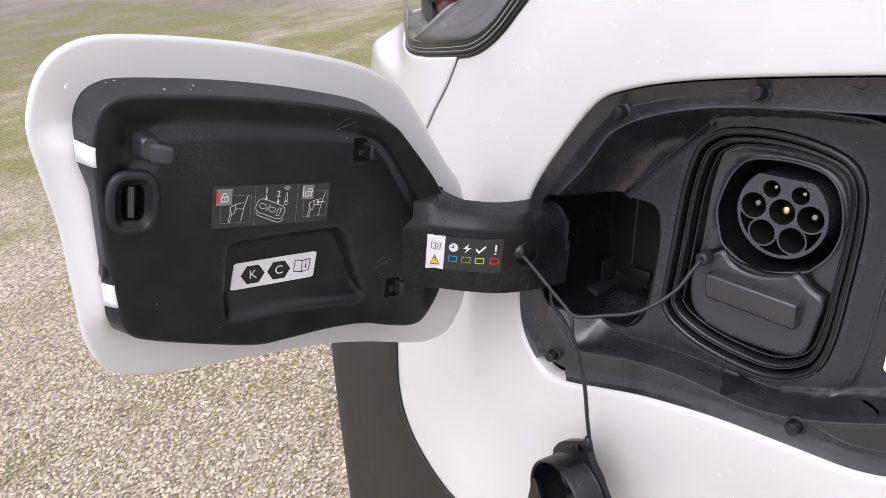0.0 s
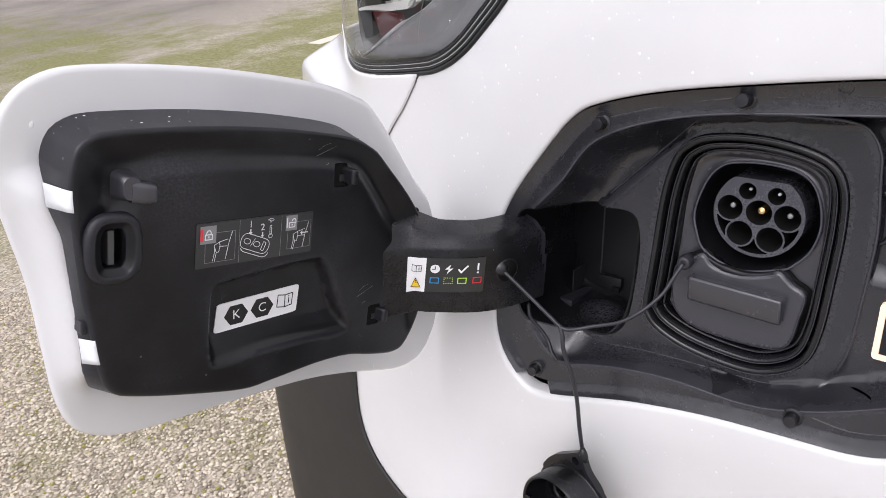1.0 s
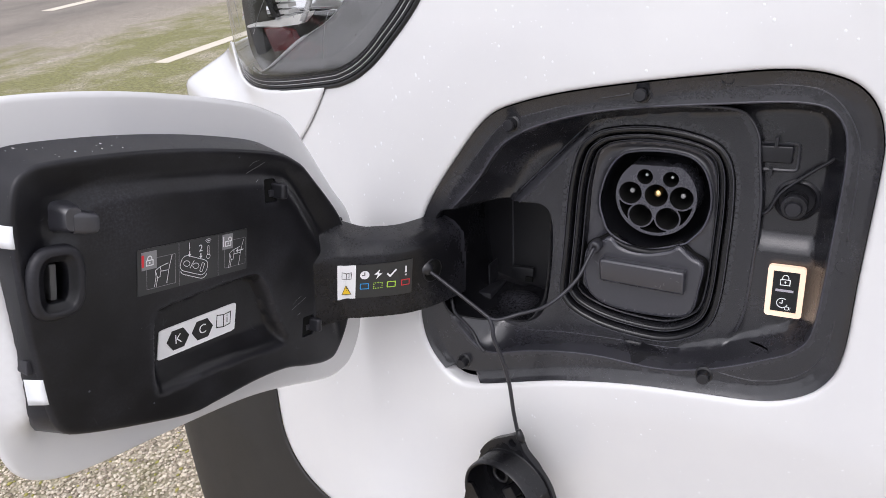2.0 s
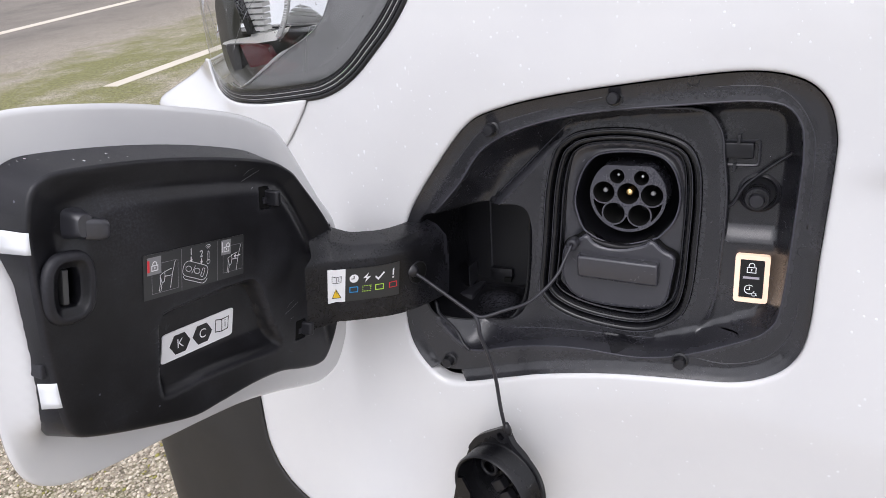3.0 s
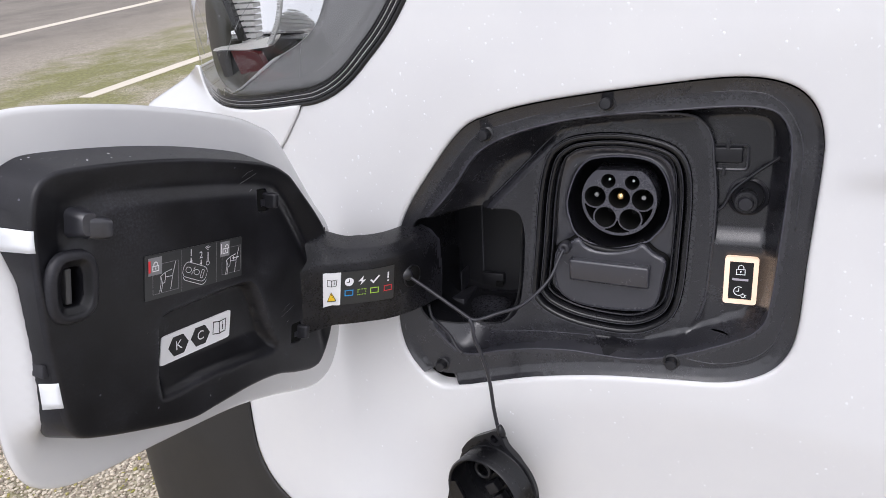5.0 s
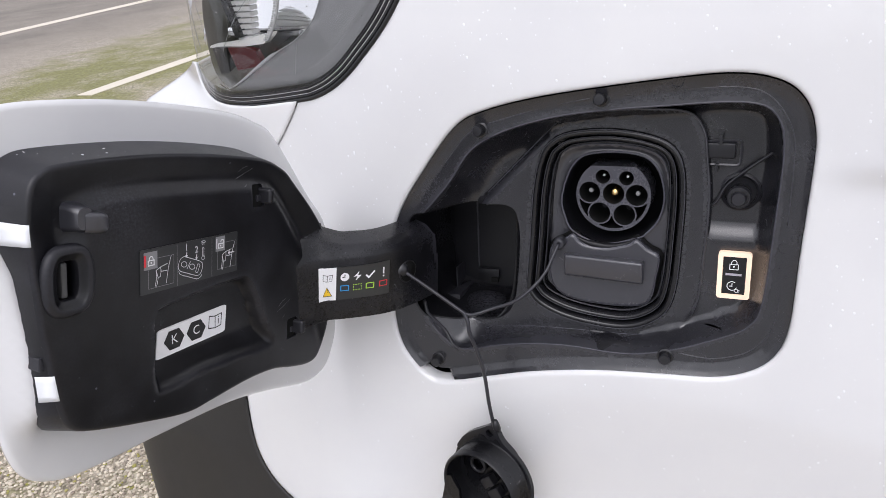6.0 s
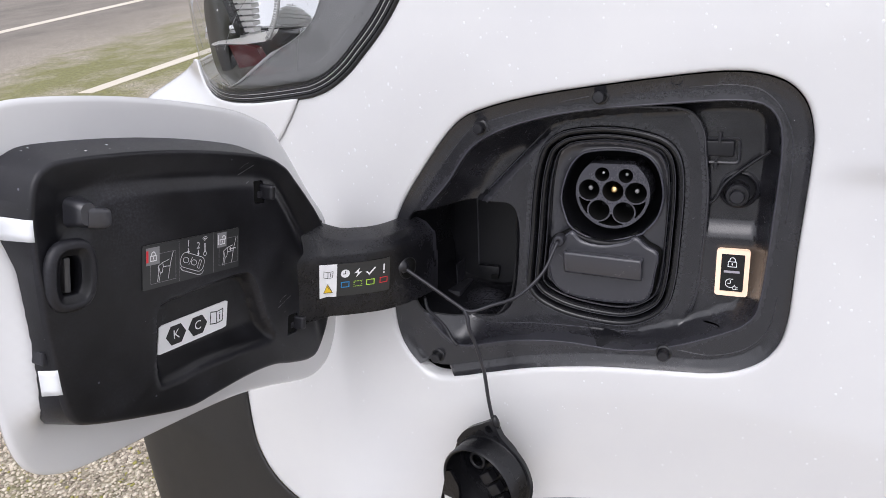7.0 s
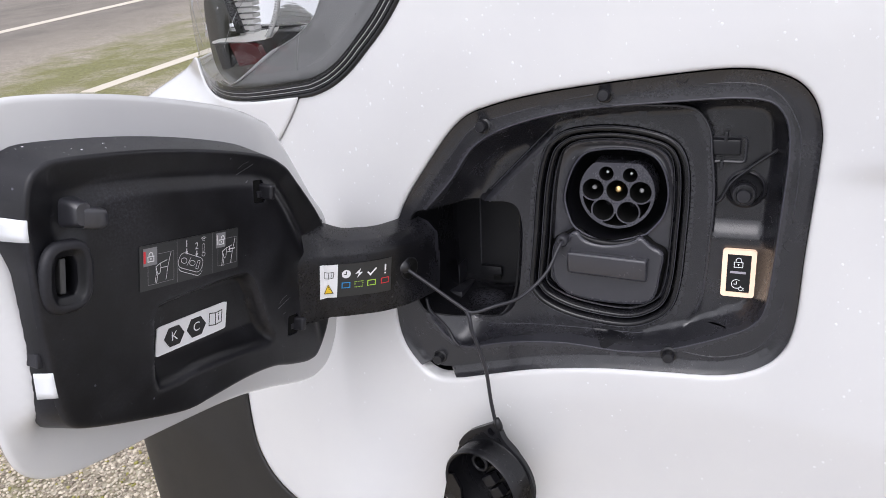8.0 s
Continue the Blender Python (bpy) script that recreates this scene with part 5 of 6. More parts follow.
OUTER = spline([(-0.1185, 0.045), (-0.113, 0.0645), (-0.1, 0.078), (-0.076, 0.0845), (-0.017, 0.086), (0.05, 0.081), (0.083, 0.0735), (0.102, 0.063), (0.142, 0.0195), (0.163, -0.003),
                (0.179, -0.045), (0.1848, -0.09), (0.181, -0.11), (0.172, -0.1235), (0.155, -0.129), (0.135, -0.127), (0.0988, -0.1194), (0.06, -0.1143), (0.0, -0.1133), (-0.04, -0.1136), (-0.066, -0.1112),
                (-0.084, -0.1017), (-0.0935, -0.083), (-0.0995, -0.0509), (-0.105, -0.018), (-0.1125, 0.0097), (-0.118, 0.03)], 200)
FRONT = spline([(-0.0945, 0.02), (-0.0952, 0.036), (-0.0925, 0.0505), (-0.086, 0.0567), (-0.075, 0.0593), (-0.042, 0.0607), (-0.01, 0.0604), (0.0243, 0.0582), (0.06, 0.0537), (0.0767, 0.0478),
                (0.09, 0.038), (0.126, 0.0), (0.137, -0.04), (0.1365, -0.071), (0.126, -0.092), (0.115, -0.0965), (0.095, -0.0933), (0.075, -0.0885), (0.05, -0.0875), (0.019, -0.0897), (-0.002, -0.0905),
                (-0.0359, -0.0836), (-0.066, -0.0757), (-0.0775, -0.07), (-0.083, -0.058), (-0.0871, -0.0358), (-0.0906, -0.0166)], 200)
# foot of the liner's wall: along the edge with the tapes the skin rises to meet it
FOOT = shrink(FRONT, -0.0042)
near = (FRONT[:, 0] < -0.05) * ease(FRONT[:, 1], -0.079, -0.06) * (1 - ease(FRONT[:, 1], 0.03, 0.05))
FOOT[:, 0] = (1 - near) * FOOT[:, 0] + near * np.interp(FRONT[:, 1], (-0.073, -0.06, -0.04, -0.02, 0.009, 0.023, 0.035), (-0.0805, -0.0868, -0.089, -0.0912, -0.0942, -0.099, -0.0993))
FOOT_H = -0.0256 + near * np.interp(FRONT[:, 1], (-0.075, -0.03, 0.005, 0.03, 0.05), (0.0172, 0.0172, 0.0136, 0.0086, 0.0))
v, f = sheet(OUTER, 0.0038, [], [shrink(OUTER, k) for k in (0.0004, 0.001, 0.002, 0.003)])
e = distance(v, OUTER)
h = -0.0255 - 0.003 * (1 - np.sqrt(np.clip(1 - (1 - np.clip(e / 0.003, 0, 1)) ** 2, 0, 1)))
left = near > 0.01
gap = np.array([np.min(np.hypot(*(FOOT[left] - q).T)) for q in v])
rise = np.array([FOOT_H[left][int(np.argmin(np.hypot(*(FOOT[left] - q).T)))] for q in v]) + 0.0245
h = h + np.clip(rise, 0, None) * (1 - ease(gap, -0.004, 0.03)) * ease(e, 0.0, 0.014) * ease(v[:, 1], -0.112, -0.05)
skin = np.stack([v[:, 0], v[:, 1], h], 1)
outside = np.stack([v[:, 0], v[:, 1], -0.0335 + 0.005 * (1 - np.sqrt(np.clip(1 - (1 - np.clip(e / 0.004, 0, 1)) ** 2, 0, 1)))], 1)
vv, ff = joined((skin, f), (outside, f[:, ::-1]))
part("outer_panel", mesh_of("outer_panel", vv, ff), PAINT, flap, "white painted flap skin with rain drops")

RECESS = spline([(-0.0265, -0.035), (-0.0245, -0.0245), (-0.016, -0.0205), (0.036, -0.0165), (0.05, -0.0205), (0.059, -0.036), (0.0655, -0.052), (0.0725, -0.0635), (0.068, -0.0705), (0.017, -0.0688), (-0.019, -0.0715), (-0.0255, -0.066)], 100)
PLATEAU = spline([(-0.056, 0.039), (0.02, 0.0385), (0.055, 0.036), (0.072, 0.028), (0.098, -0.006), (0.112, -0.03), (0.118, -0.06), (0.11, -0.13), (-0.12, -0.13), (-0.12, -0.03), (-0.09, 0.0), (-0.066, 0.022)], 100)
SLOTS = [rounded(0.0505, 0.0245, 0.0608, 0.0385, 0.0015, 3), rounded(0.0872, -0.0705, 0.0978, -0.0562, 0.0015, 3)]
GRIP = rounded(-0.0822, -0.006, -0.0708, 0.0156, 0.0045, 8)


def liner_height(p):
    """The liner's relief over the plane of its label."""
    e = depth_in(p, FRONT)
    r = 0.0026
    h = -np.where(e < r, r - np.sqrt(np.clip(r * r - (r - e) ** 2, 0, None)), 0)
    h = h - 0.0052 * (1 - ease(depth_in(p, PLATEAU), -0.009, 0.003)) * np.clip(e / 0.016, 0, 1)
    deep = depth_in(p, RECESS)
    floor = np.clip((p[:, 1] + 0.0715) / 0.0165, 0, 1)
    return h - 0.0085 * ease(deep, 0.0, 0.0055) * (0.25 + 0.75 * floor)


v, f = sheet(FRONT, 0.0018, SLOTS + [GRIP], [shrink(FRONT, k) for k in (0.0003, 0.0008, 0.0016, 0.0026)] + [RECESS])
top = np.stack([v[:, 0], v[:, 1], liner_height(v)], 1)
wall = [np.c_[FRONT, np.full(len(FRONT), -0.0026)], np.c_[FOOT, FOOT_H], np.c_[shrink(FOOT, 0.002), np.full(len(FRONT), -0.0266)]]
holes = [loft([np.c_[q, np.full(len(q), d)] for d in (0.0, -0.012)], True, (False, True)) for q in SLOTS + [GRIP]]
for q, (hv, _) in zip(SLOTS + [GRIP], holes):
    hv[: len(q), 2] = liner_height(q)
vv, ff = joined((top, f), loft(wall), *holes)
liner = part("liner", mesh_of("liner", vv, ff), LINER, flap, "black moulded plastic inner liner, scuffed")
sharp(liner, 42)


def at_liner(x, y, lift=0.0):
    return (x, y, float(liner_height(np.array([(x, y)]))[0]) + lift)


# white tape round the liner's edge
for y0, y1 in ((0.0243, 0.0352), (-0.0535, -0.0385)):
    keep = [i for i in range(len(FRONT)) if FRONT[i, 0] < -0.07 and y0 - 0.001 < FRONT[i, 1] < y1 + 0.001]
    rows = []
    for line, inset, h in ((FRONT, 0.0012, -0.0006), (FRONT, -0.0004, -0.0026), (FOOT, -0.0005, FOOT_H - 0.0003)):
        q = shrink(line, inset)[keep]
        rows.append(np.c_[q, (np.zeros(len(FRONT)) + h)[keep] + 0.0003])
    v, f = loft(rows, False)
    thick(part("tape", mesh_of("tape", v, f), TAPE, liner, "white adhesive tape over the liner edge"), 0.0003, 0.0)
part("side_tab", box(-0.09, -0.0375, -0.0125, -0.0862, -0.0305, -0.004, 0.0008), LINER, liner)
# latch loop: a raised oval with a bar in it
a = np.linspace(0, 2 * np.pi, 48, endpoint=False)
oval = np.stack([-0.0765 + 0.0104 * np.sign(np.cos(a)) * np.abs(np.cos(a)) ** 0.62, 0.0048 + 0.0142 * np.sign(np.sin(a)) * np.abs(np.sin(a)) ** 0.72], 1)
rows = []
for off, h in ((0.0034, -0.001), (0.0031, 0.001), (0.0023, 0.0022), (0.0012, 0.0028), (-0.0006, 0.0029), (-0.0013, 0.0024), (-0.0018, 0.001), (-0.0042, 0.0004), (-0.0048, -0.001), (-0.005, -0.005)):
    rows.append(np.c_[shrink(oval, -off), np.full(48, h)])
v, f = loft(rows)
latch = part("latch_loop", mesh_of("latch_loop", v, f), LINER, liner, "raised oval latch loop")
part("latch_bar", box(-0.0784, -0.004, -0.010, -0.0752, 0.013, -0.002, 0.0008), material("grey_plastic", (0.07, 0.07, 0.072), 0.35), latch)
# stud with a nose
rows = []
for h, x0, x1, y0, y1 in ((-0.007, -0.0762, -0.064, 0.0262, 0.0412), (-0.001, -0.0752, -0.065, 0.0272, 0.0404), (0.0032, -0.0745, -0.0655, 0.028, 0.0397), (0.0046, -0.0738, -0.066, 0.0286, 0.039)):
    q = rounded(x0, y0, x1, y1, 0.0034, 5)
    rows.append(np.c_[q, np.full(len(q), h)])
v, f = loft(rows, True, (True, True))
stud = sharp(part("stud", mesh_of("stud", v, f), TRAY, liner, "stubby tapered locating stud"), 50)
rows = []
for x, y0, y1, h0, h1 in ((-0.07, 0.0268, 0.0372, -0.005, 0.0048), (-0.065, 0.0262, 0.0366, -0.005, 0.007), (-0.061, 0.0262, 0.036, -0.003, 0.0078), (-0.0594, 0.0268, 0.0354, -0.002, 0.0072)):
    q = rounded(y0, h0, y1, h1, 0.0026, 5)
    rows.append(np.c_[np.full(len(q), x), q])
v, f = loft(rows, True, (True, True))
sharp(part("stud_nose", mesh_of("stud_nose", v, f), TRAY, stud), 50)
# two hooks in their slots
for x, y in ((0.0622, 0.0312), (0.0988, -0.0635)):
    bm = box(x - 0.0037, y - 0.0045, -0.006, x + 0.0008, y + 0.0047, 0.0058, 0.0018, 4)
    for q in bm.verts:
        q.co.x += 0.18 * q.co.z
    hook = sharp(part("hook", bm, LINER, liner, "small moulded hook"), 60)
    part("hook_heel", box(x - 0.007, y - 0.0035, -0.008, x - 0.0022, y + 0.0005, -0.0008, 0.0006), LINER, hook)
# black plugs just inside the slots stand for the shade in them
for q in SLOTS:
    v, f = loft([np.c_[shrink(q, 0.0003), liner_height(q) - d] for d in (0.0012, 0.004)], True, (True, True))
    part("slot_shade", mesh_of("slot_shade", v, f, False), VOID, liner)
# faint moulding marks beside the hooks
for cx, cy in ((0.047, 0.0465), (0.0845, -0.0445)):
    lay = lambda x, y: at_liner(x, y, 0.00025)
    ink("mould_mark", [stroke([(cx - 0.0085, cy - 0.0035), (cx + 0.0045, cy + 0.002)], 0.00022), stroke([(cx - 0.007, cy), (cx - 0.004, cy + 0.0026), (cx, cy + 0.0038)], 0.0002),
                       stroke([(cx - 0.003, cy - 0.0085), (cx - 0.0005, cy - 0.0075)], 0.0002)], lay, GREY_INK, liner)

# key label: dark sticker with white drawings
flat = lambda h: (lambda x, y: (x, y, h))
LX0, LX1, LY0, LY1 = -0.0356, 0.0366, -0.0119, 0.0121
outer = rounded(LX0, LY0, LX1, LY1, 0.0008, 3)
v, f = loft([np.c_[outer, np.full(len(outer), h)] for h in (-0.0002, 0.0005)], True, (False, True))
key_label = part("key_label", mesh_of("key_label", v, f, False), LABEL, liner, "dark sticker on opening the flap with the key")
thin = 0.00034
white = padlock(-0.0287, 0.0058, 0.0048) + padlock(0.0222, 0.0068, 0.0048, True)
white += [bar(0.0186, 0.0042, 0.0193, 0.0102)]
for ox, turn in ((0.0, 0.0), (0.0488, 0.25)):
    white.append(stroke([(-0.0152 + ox, 0.0065), (-0.0172 + ox, 0.0), (-0.0188 + ox, -0.0082)], thin))
    white.append(stroke([(-0.0262 + ox, -0.0085), (-0.0252 + ox, -0.0035), (-0.0255 + ox, 0.0), (-0.0225 + ox, 0.0015), (-0.0178 + ox, 0.0025)], thin))
    white.append(stroke([(-0.0255 + ox, 0.0), (-0.0242 + ox, -0.0042), (-0.0228 + ox, -0.0038), (-0.0222 + ox, -0.0006), (-0.0225 + ox, 0.0015)], thin))
    white.append(stroke([(-0.0242 + ox, -0.0042), (-0.0252 + ox, -0.0088)], thin))
    white.append(stroke([(-0.0225 + ox, -0.001), (-0.0178 + ox, -0.0012)], thin))
white += [stroke([(0.0335, 0.0004), (0.0292, 0.0004)], 0.0006), fill([(0.0295, 0.0018), (0.028, 0.0004), (0.0295, -0.001)])]
c, s = math.cos(radians(-22)), math.sin(radians(-22))
fob = [(-0.0012 + c * x - s * y, -0.0022 + s * x + c * y) for x, y in rounded(-0.0092, -0.0042, 0.0092, 0.0042, 0.0034, 5)]
white += [stroke(fob, thin, True), stroke([(x + 0.0002, y - 0.002) for x, y in fob[14:27]], thin)]
turned = lambda x, y: (-0.0012 + c * x - s * y, -0.0022 + s * x + c * y)
white += [stroke([turned(*q) for q in ring(-0.0052, 0.0, 0.0021, 14, 0.0015)], thin, True), stroke([turned(*q) for q in ring(0.0012, 0.0, 0.0021, 14, 0.0015)], thin, True),
          stroke([turned(-0.0022, -0.002), turned(-0.001, 0.0026)], thin), stroke([turned(*q) for q in rounded(0.0048, -0.0024, 0.0066, 0.0024, 0.0004, 2)], thin, True)]
white += [glyph("1", 0.0054, -0.0042, 0.0088), glyph("2", 0.0054, 0.0032, 0.0064)]
for x, y in ((-0.0042, 0.0042), (0.0032, 0.0018)):
    white += [stroke([(x, y + 0.002), (x, y)], 0.0007), fill([(x - 0.0011, y + 0.0004), (x, y - 0.0012), (x + 0.0011, y + 0.0004)])]
white += [stroke(rounded(0.0078, 0.0018, 0.0088, 0.007, 0.0004, 2), 0.0003, True), stroke(ring(0.0083, 0.001, 0.0012, 14), 0.0003, True)]
for r in (0.0012, 0.0021, 0.003):
    t = np.radians(np.linspace(50, 130, 7))
    white.append(stroke([(0.0083 + r * math.cos(q), 0.0078 + r * math.sin(q)) for q in t], 0.00032))
grey = [stroke([(-0.0108, LY0 + 0.0004), (-0.0108, LY1 - 0.0004)], 0.0002), stroke([(0.0153, LY0 + 0.0004), (0.0153, LY1 - 0.0004)], 0.0002),
        stroke([(-0.0305, -0.0092), (-0.0132, -0.0092), (-0.0132, 0.0066), (-0.0252, 0.0066)], 0.00022), stroke([(-0.0305, -0.0092), (-0.0305, 0.0015)], 0.00022),
        stroke([(0.0198, -0.0082), (0.0352, -0.0082), (0.0352, 0.0072), (0.0256, 0.0072)], 0.00022), stroke([(0.0198, -0.0082), (0.0198, 0.0025)], 0.00022)]
patch = [bar(-0.0334, 0.0012, -0.0244, 0.0106), bar(0.0182, 0.0025, 0.0258, 0.0112)]
for one in patch:
    ink("grey_square", [one], flat(0.0007), GREY_INK, key_label)
ink("fine_line", grey, flat(0.0007), GREY_INK, key_label)
ink("white_drawing", white, flat(0.0009), material("pale_ink", (0.76, 0.76, 0.78), 0.5), key_label)
ink("red_bar", [bar(-0.0334, 0.0028, -0.032, 0.0092)], flat(0.0009), RED, key_label)

# white sticker with two letters in hexagons
KH = -0.0082
quad = np.array([(-0.0186, -0.0548), (0.0357, -0.0519), (0.0368, -0.0349), (-0.0171, -0.038)])


def kc(x, y):
    """A point of the sticker from shares of its width and height."""
    return tuple((1 - x) * ((1 - y) * quad[0] + y * quad[3]) + x * ((1 - y) * quad[1] + y * quad[2]))


shape = [kc(x, y) for x, y in rounded(0, 0, 1, 1, 0.06, 4)]
outer = np.array(shape)
v, f = loft([np.c_[outer, np.full(len(outer), h)] for h in (KH - 0.0004, KH + 0.0004)], True, (False, True))
sticker = part("letter_sticker", mesh_of("letter_sticker", v, f, False), WHITE_INK, liner, "white sticker with black hexagons K and C")
hexes, letters = [], []
for x, t in ((0.235, "K"), (0.545, "C")):
    cx, cy = kc(x, 0.5)
    hexes.append(fill([(cx + 0.0076 * math.cos(radians(a + 3)), cy + 0.0066 * math.sin(radians(a + 3))) for a in range(0, 360, 60)]))
    letters.append(glyph(t, 0.0078, cx, cy, 3))
ink("hexagon", hexes, flat(KH + 0.0006), BLACK_INK, sticker)
ink("letter", letters, flat(KH + 0.0008), WHITE_INK, sticker)
ink("booklet", manual(*kc(0.83, 0.53), 0.0098), flat(KH + 0.0006), BLACK_INK, sticker)

# hinge arm, swept from the liner into the port
INV = FLAP.inverted()
plan = spline([(-0.181, -0.118), (-0.167, -0.0855), (-0.1605, -0.0795), (-0.147, -0.068), (-0.1355, -0.0565), (-0.127, -0.0425), (-0.121, -0.025), (-0.1155, 0.0)], 60, False)
profile = [(0.0, 0.936), (0.0, 0.944), (0.0, 0.9515), (0.0, 0.959), (0.0, 0.9665), (0.0, 0.974), (0.0, 0.9815), (0.0008, 0.983), (0.0072, 0.9885), (0.0088, 0.9892), (0.02, 0.992), (0.0235, 0.9925), (0.0245, 0.991), (0.0245, 0.94), (0.0225, 0.9345), (0.002, 0.9345), (0.0004, 0.9352)]
rings, run = [], np.r_[0, np.cumsum(np.linalg.norm(np.diff(plan, axis=0), axis=1))]
LAB = float(run[int(np.argmin(np.hypot(*(plan - np.array((-0.167, -0.0855))).T)))])


def arm_point(s, z, out=0.0):
    """A place on the arm's front face, s along it from the label's edge, z up from the arm's axis."""
    z0, s = z - 0.142 * s, s + 0.2 * z
    q = np.array([np.interp(s + LAB, run, plan[:, k]) for k in (0, 1)])
    t = np.array([np.interp(s + LAB + 0.002, run, plan[:, k]) for k in (0, 1)]) - np.array([np.interp(s + LAB - 0.002, run, plan[:, k]) for k in (0, 1)])
    t /= np.linalg.norm(t)
    n = np.array((-t[1], t[0]))
    q = q - n * out
    return tuple(INV @ Vector((q[0], q[1], 0.964 + z0)))


for i in range(len(plan)):
    s = run[i] - LAB
    flare = 0.0105 * (1 - float(ease(s, -0.014, 0.024)))
    rings.append(np.array([arm_point(s, z - 0.964 + (flare * min(1.0, (z - 0.983) / 0.009) if z > 0.983 else 0.0), -o) for o, z in profile]))
v, f = loft(rings, True, (True, True))
arm = sharp(part("hinge_arm", mesh_of("hinge_arm", v, f), ARM_BLACK, flap, "black plastic hinge arm with a warning label"), 31)
link = [tuple(INV @ Vector(q)) for q in ((-0.128, -0.006, 0.957), (-0.131, 0.004, 0.957), (-0.135, 0.018, 0.957), (-0.139, 0.032, 0.957))]
v, f = tube(spline(link, 24, False), 0.004, 10)
part("hinge_link", mesh_of("hinge_link", v, f), VOID, arm, "dark metal hinge link in the pocket")
# warning label on the arm; x along it, y up from its lower edge
AL, AH, AB = 0.0512, 0.0247, -0.0127
lay_arm = lambda out: (lambda x, y: arm_point(x, AB + y, out))


def plate(name, x0, x1, mat, out, label):
    rows = [[lay_arm(out)(x0 + (x1 - x0) * i / 12, AH * j / 5) for i in range(13)] for j in range(6)]
    v, f = loft([np.array(q) for q in rows], False)
    return thick(part(name, mesh_of(name, v, f, False), mat, arm, label), 0.0004, 0.0)


warn = plate("status_label", 0.0128, AL, LABEL, 0.0006, "dark sticker with charging state symbols")
note = plate("manual_label", 0.0, 0.0126, WHITE_INK, 0.0006, "white sticker with booklet and warning triangle")
top = lay_arm(0.0013)
ink("booklet", manual(0.0065, 0.0172, 0.006), top, BLACK_INK, note)
tri = [(0.0028, 0.0038), (0.0098, 0.0038), (0.0063, 0.0102)]
ink("triangle", [fill(tri)], top, YELLOW, note)
ink("triangle_edge", [stroke(tri, 0.0004, True), stroke([(0.0068, 0.0088), (0.0058, 0.0068), (0.007, 0.0068), (0.006, 0.0046)], 0.0006)], lay_arm(0.0016), BLACK_INK, note)
xs, y1, y0 = (0.0185, 0.0275, 0.0365, 0.0463), 0.0172, 0.0088
signs = [fill(ring(xs[0], y1, 0.0031, 24)), fill([(xs[1] + 0.0012, y1 + 0.0036), (xs[1] - 0.0028, y1 - 0.0004), (xs[1] - 0.0002, y1 - 0.0002), (xs[1] - 0.0014, y1 - 0.0036), (xs[1] + 0.0028, y1 + 0.0006), (xs[1] + 0.0002, y1 + 0.0004)]),
         stroke([(xs[2] - 0.003, y1), (xs[2] - 0.001, y1 - 0.0022), (xs[2] + 0.0032, y1 + 0.0024)], 0.0012), bar(xs[3] - 0.0006, y1 - 0.0012, xs[3] + 0.0006, y1 + 0.0036), bar(xs[3] - 0.0006, y1 - 0.0034, xs[3] + 0.0006, y1 - 0.0022)]
ink("white_sign", signs, lay_arm(0.0011), WHITE_INK, warn)
ink("clock_pointer", [stroke([(xs[0], y1 + 0.0022), (xs[0], y1), (xs[0] - 0.0018, y1)], 0.0006)], lay_arm(0.0014), BLACK_INK, warn)
rect = lambda x: [(x - 0.0027, y0 - 0.0019), (x + 0.0027, y0 - 0.0019), (x + 0.0027, y0 + 0.0019), (x - 0.0027, y0 + 0.0019)]
for x, mat, nm in ((xs[0], BLUE, "blue_box"), (xs[2], GREEN, "green_box"), (xs[3], RED, "red_box")):
    ink(nm, [stroke(rect(x), 0.0006, True)], lay_arm(0.0011), mat, warn)
dots = []
for k in range(6):
    for yy in (-0.002, 0.002):
        dots.append(bar(xs[1] - 0.003 + k * 0.0011, y0 + yy - 0.0003, xs[1] - 0.003 + k * 0.0011 + 0.0006, y0 + yy + 0.0003))
for yy in (-0.0008, 0.0005):
    for xx in (-0.003, 0.0025):
        dots.append(bar(xs[1] + xx, y0 + yy, xs[1] + xx + 0.0006, y0 + yy + 0.0006))
ink("dotted_box", dots, lay_arm(0.0011), GREEN, warn)
# rubber grommet that holds the cord
gx = arm_point(0.0685, -0.0012, 0.0)
plan_dir = np.array([np.interp(LAB + 0.0735, run, plan[:, k]) - np.interp(LAB + 0.065, run, plan[:, k]) for k in (0, 1)])
gt = math.degrees(math.atan2(plan_dir[1], plan_dir[0]))
gm = INV @ (Matrix.Translation(FLAP @ Vector(gx)) @ pose(0, 0, 0, 0, 0, gt))
v, f = lathe([(0.0045, 0.003), (0.0086, 0.002), (0.0086, 0.0001), (0.0082, -0.0003), (0.0079, -0.0005), (0.0076, -0.0004), (0.0072, 0.0006), (0.003, 0.003)], 36)
cup = part("grommet_seat", mesh_of("grommet_seat", v, f), CAP, arm, "", gm)
# no hole is cut: a black disc paints the dark inside one
v, f = lathe([(0.0, 0.002), (0.0075, 0.002), (0.0075, -0.0003), (0.0, -0.0002)], 32)
part("hole_shade", mesh_of("hole_shade", v, f), VOID, cup)


def on_skin(rng):
    q = np.array([(rng.uniform(-0.12, 0.18), rng.uniform(-0.13, 0.09))])
    if not inside(q, OUTER)[0] or distance(q, OUTER)[0] < 0.004 or inside(q, shrink(FRONT, -0.006))[0]:
        return None
    return (q[0, 0], q[0, 1], -0.0255), (0, 0, 1), (-0.28, -0.95, 0)


drops("rainwater", flap, on_skin, 16, 0.0003, 0.0011, 3, "small rain drops, clear on glass, painted as white glints on paint", DROP_GLINT)

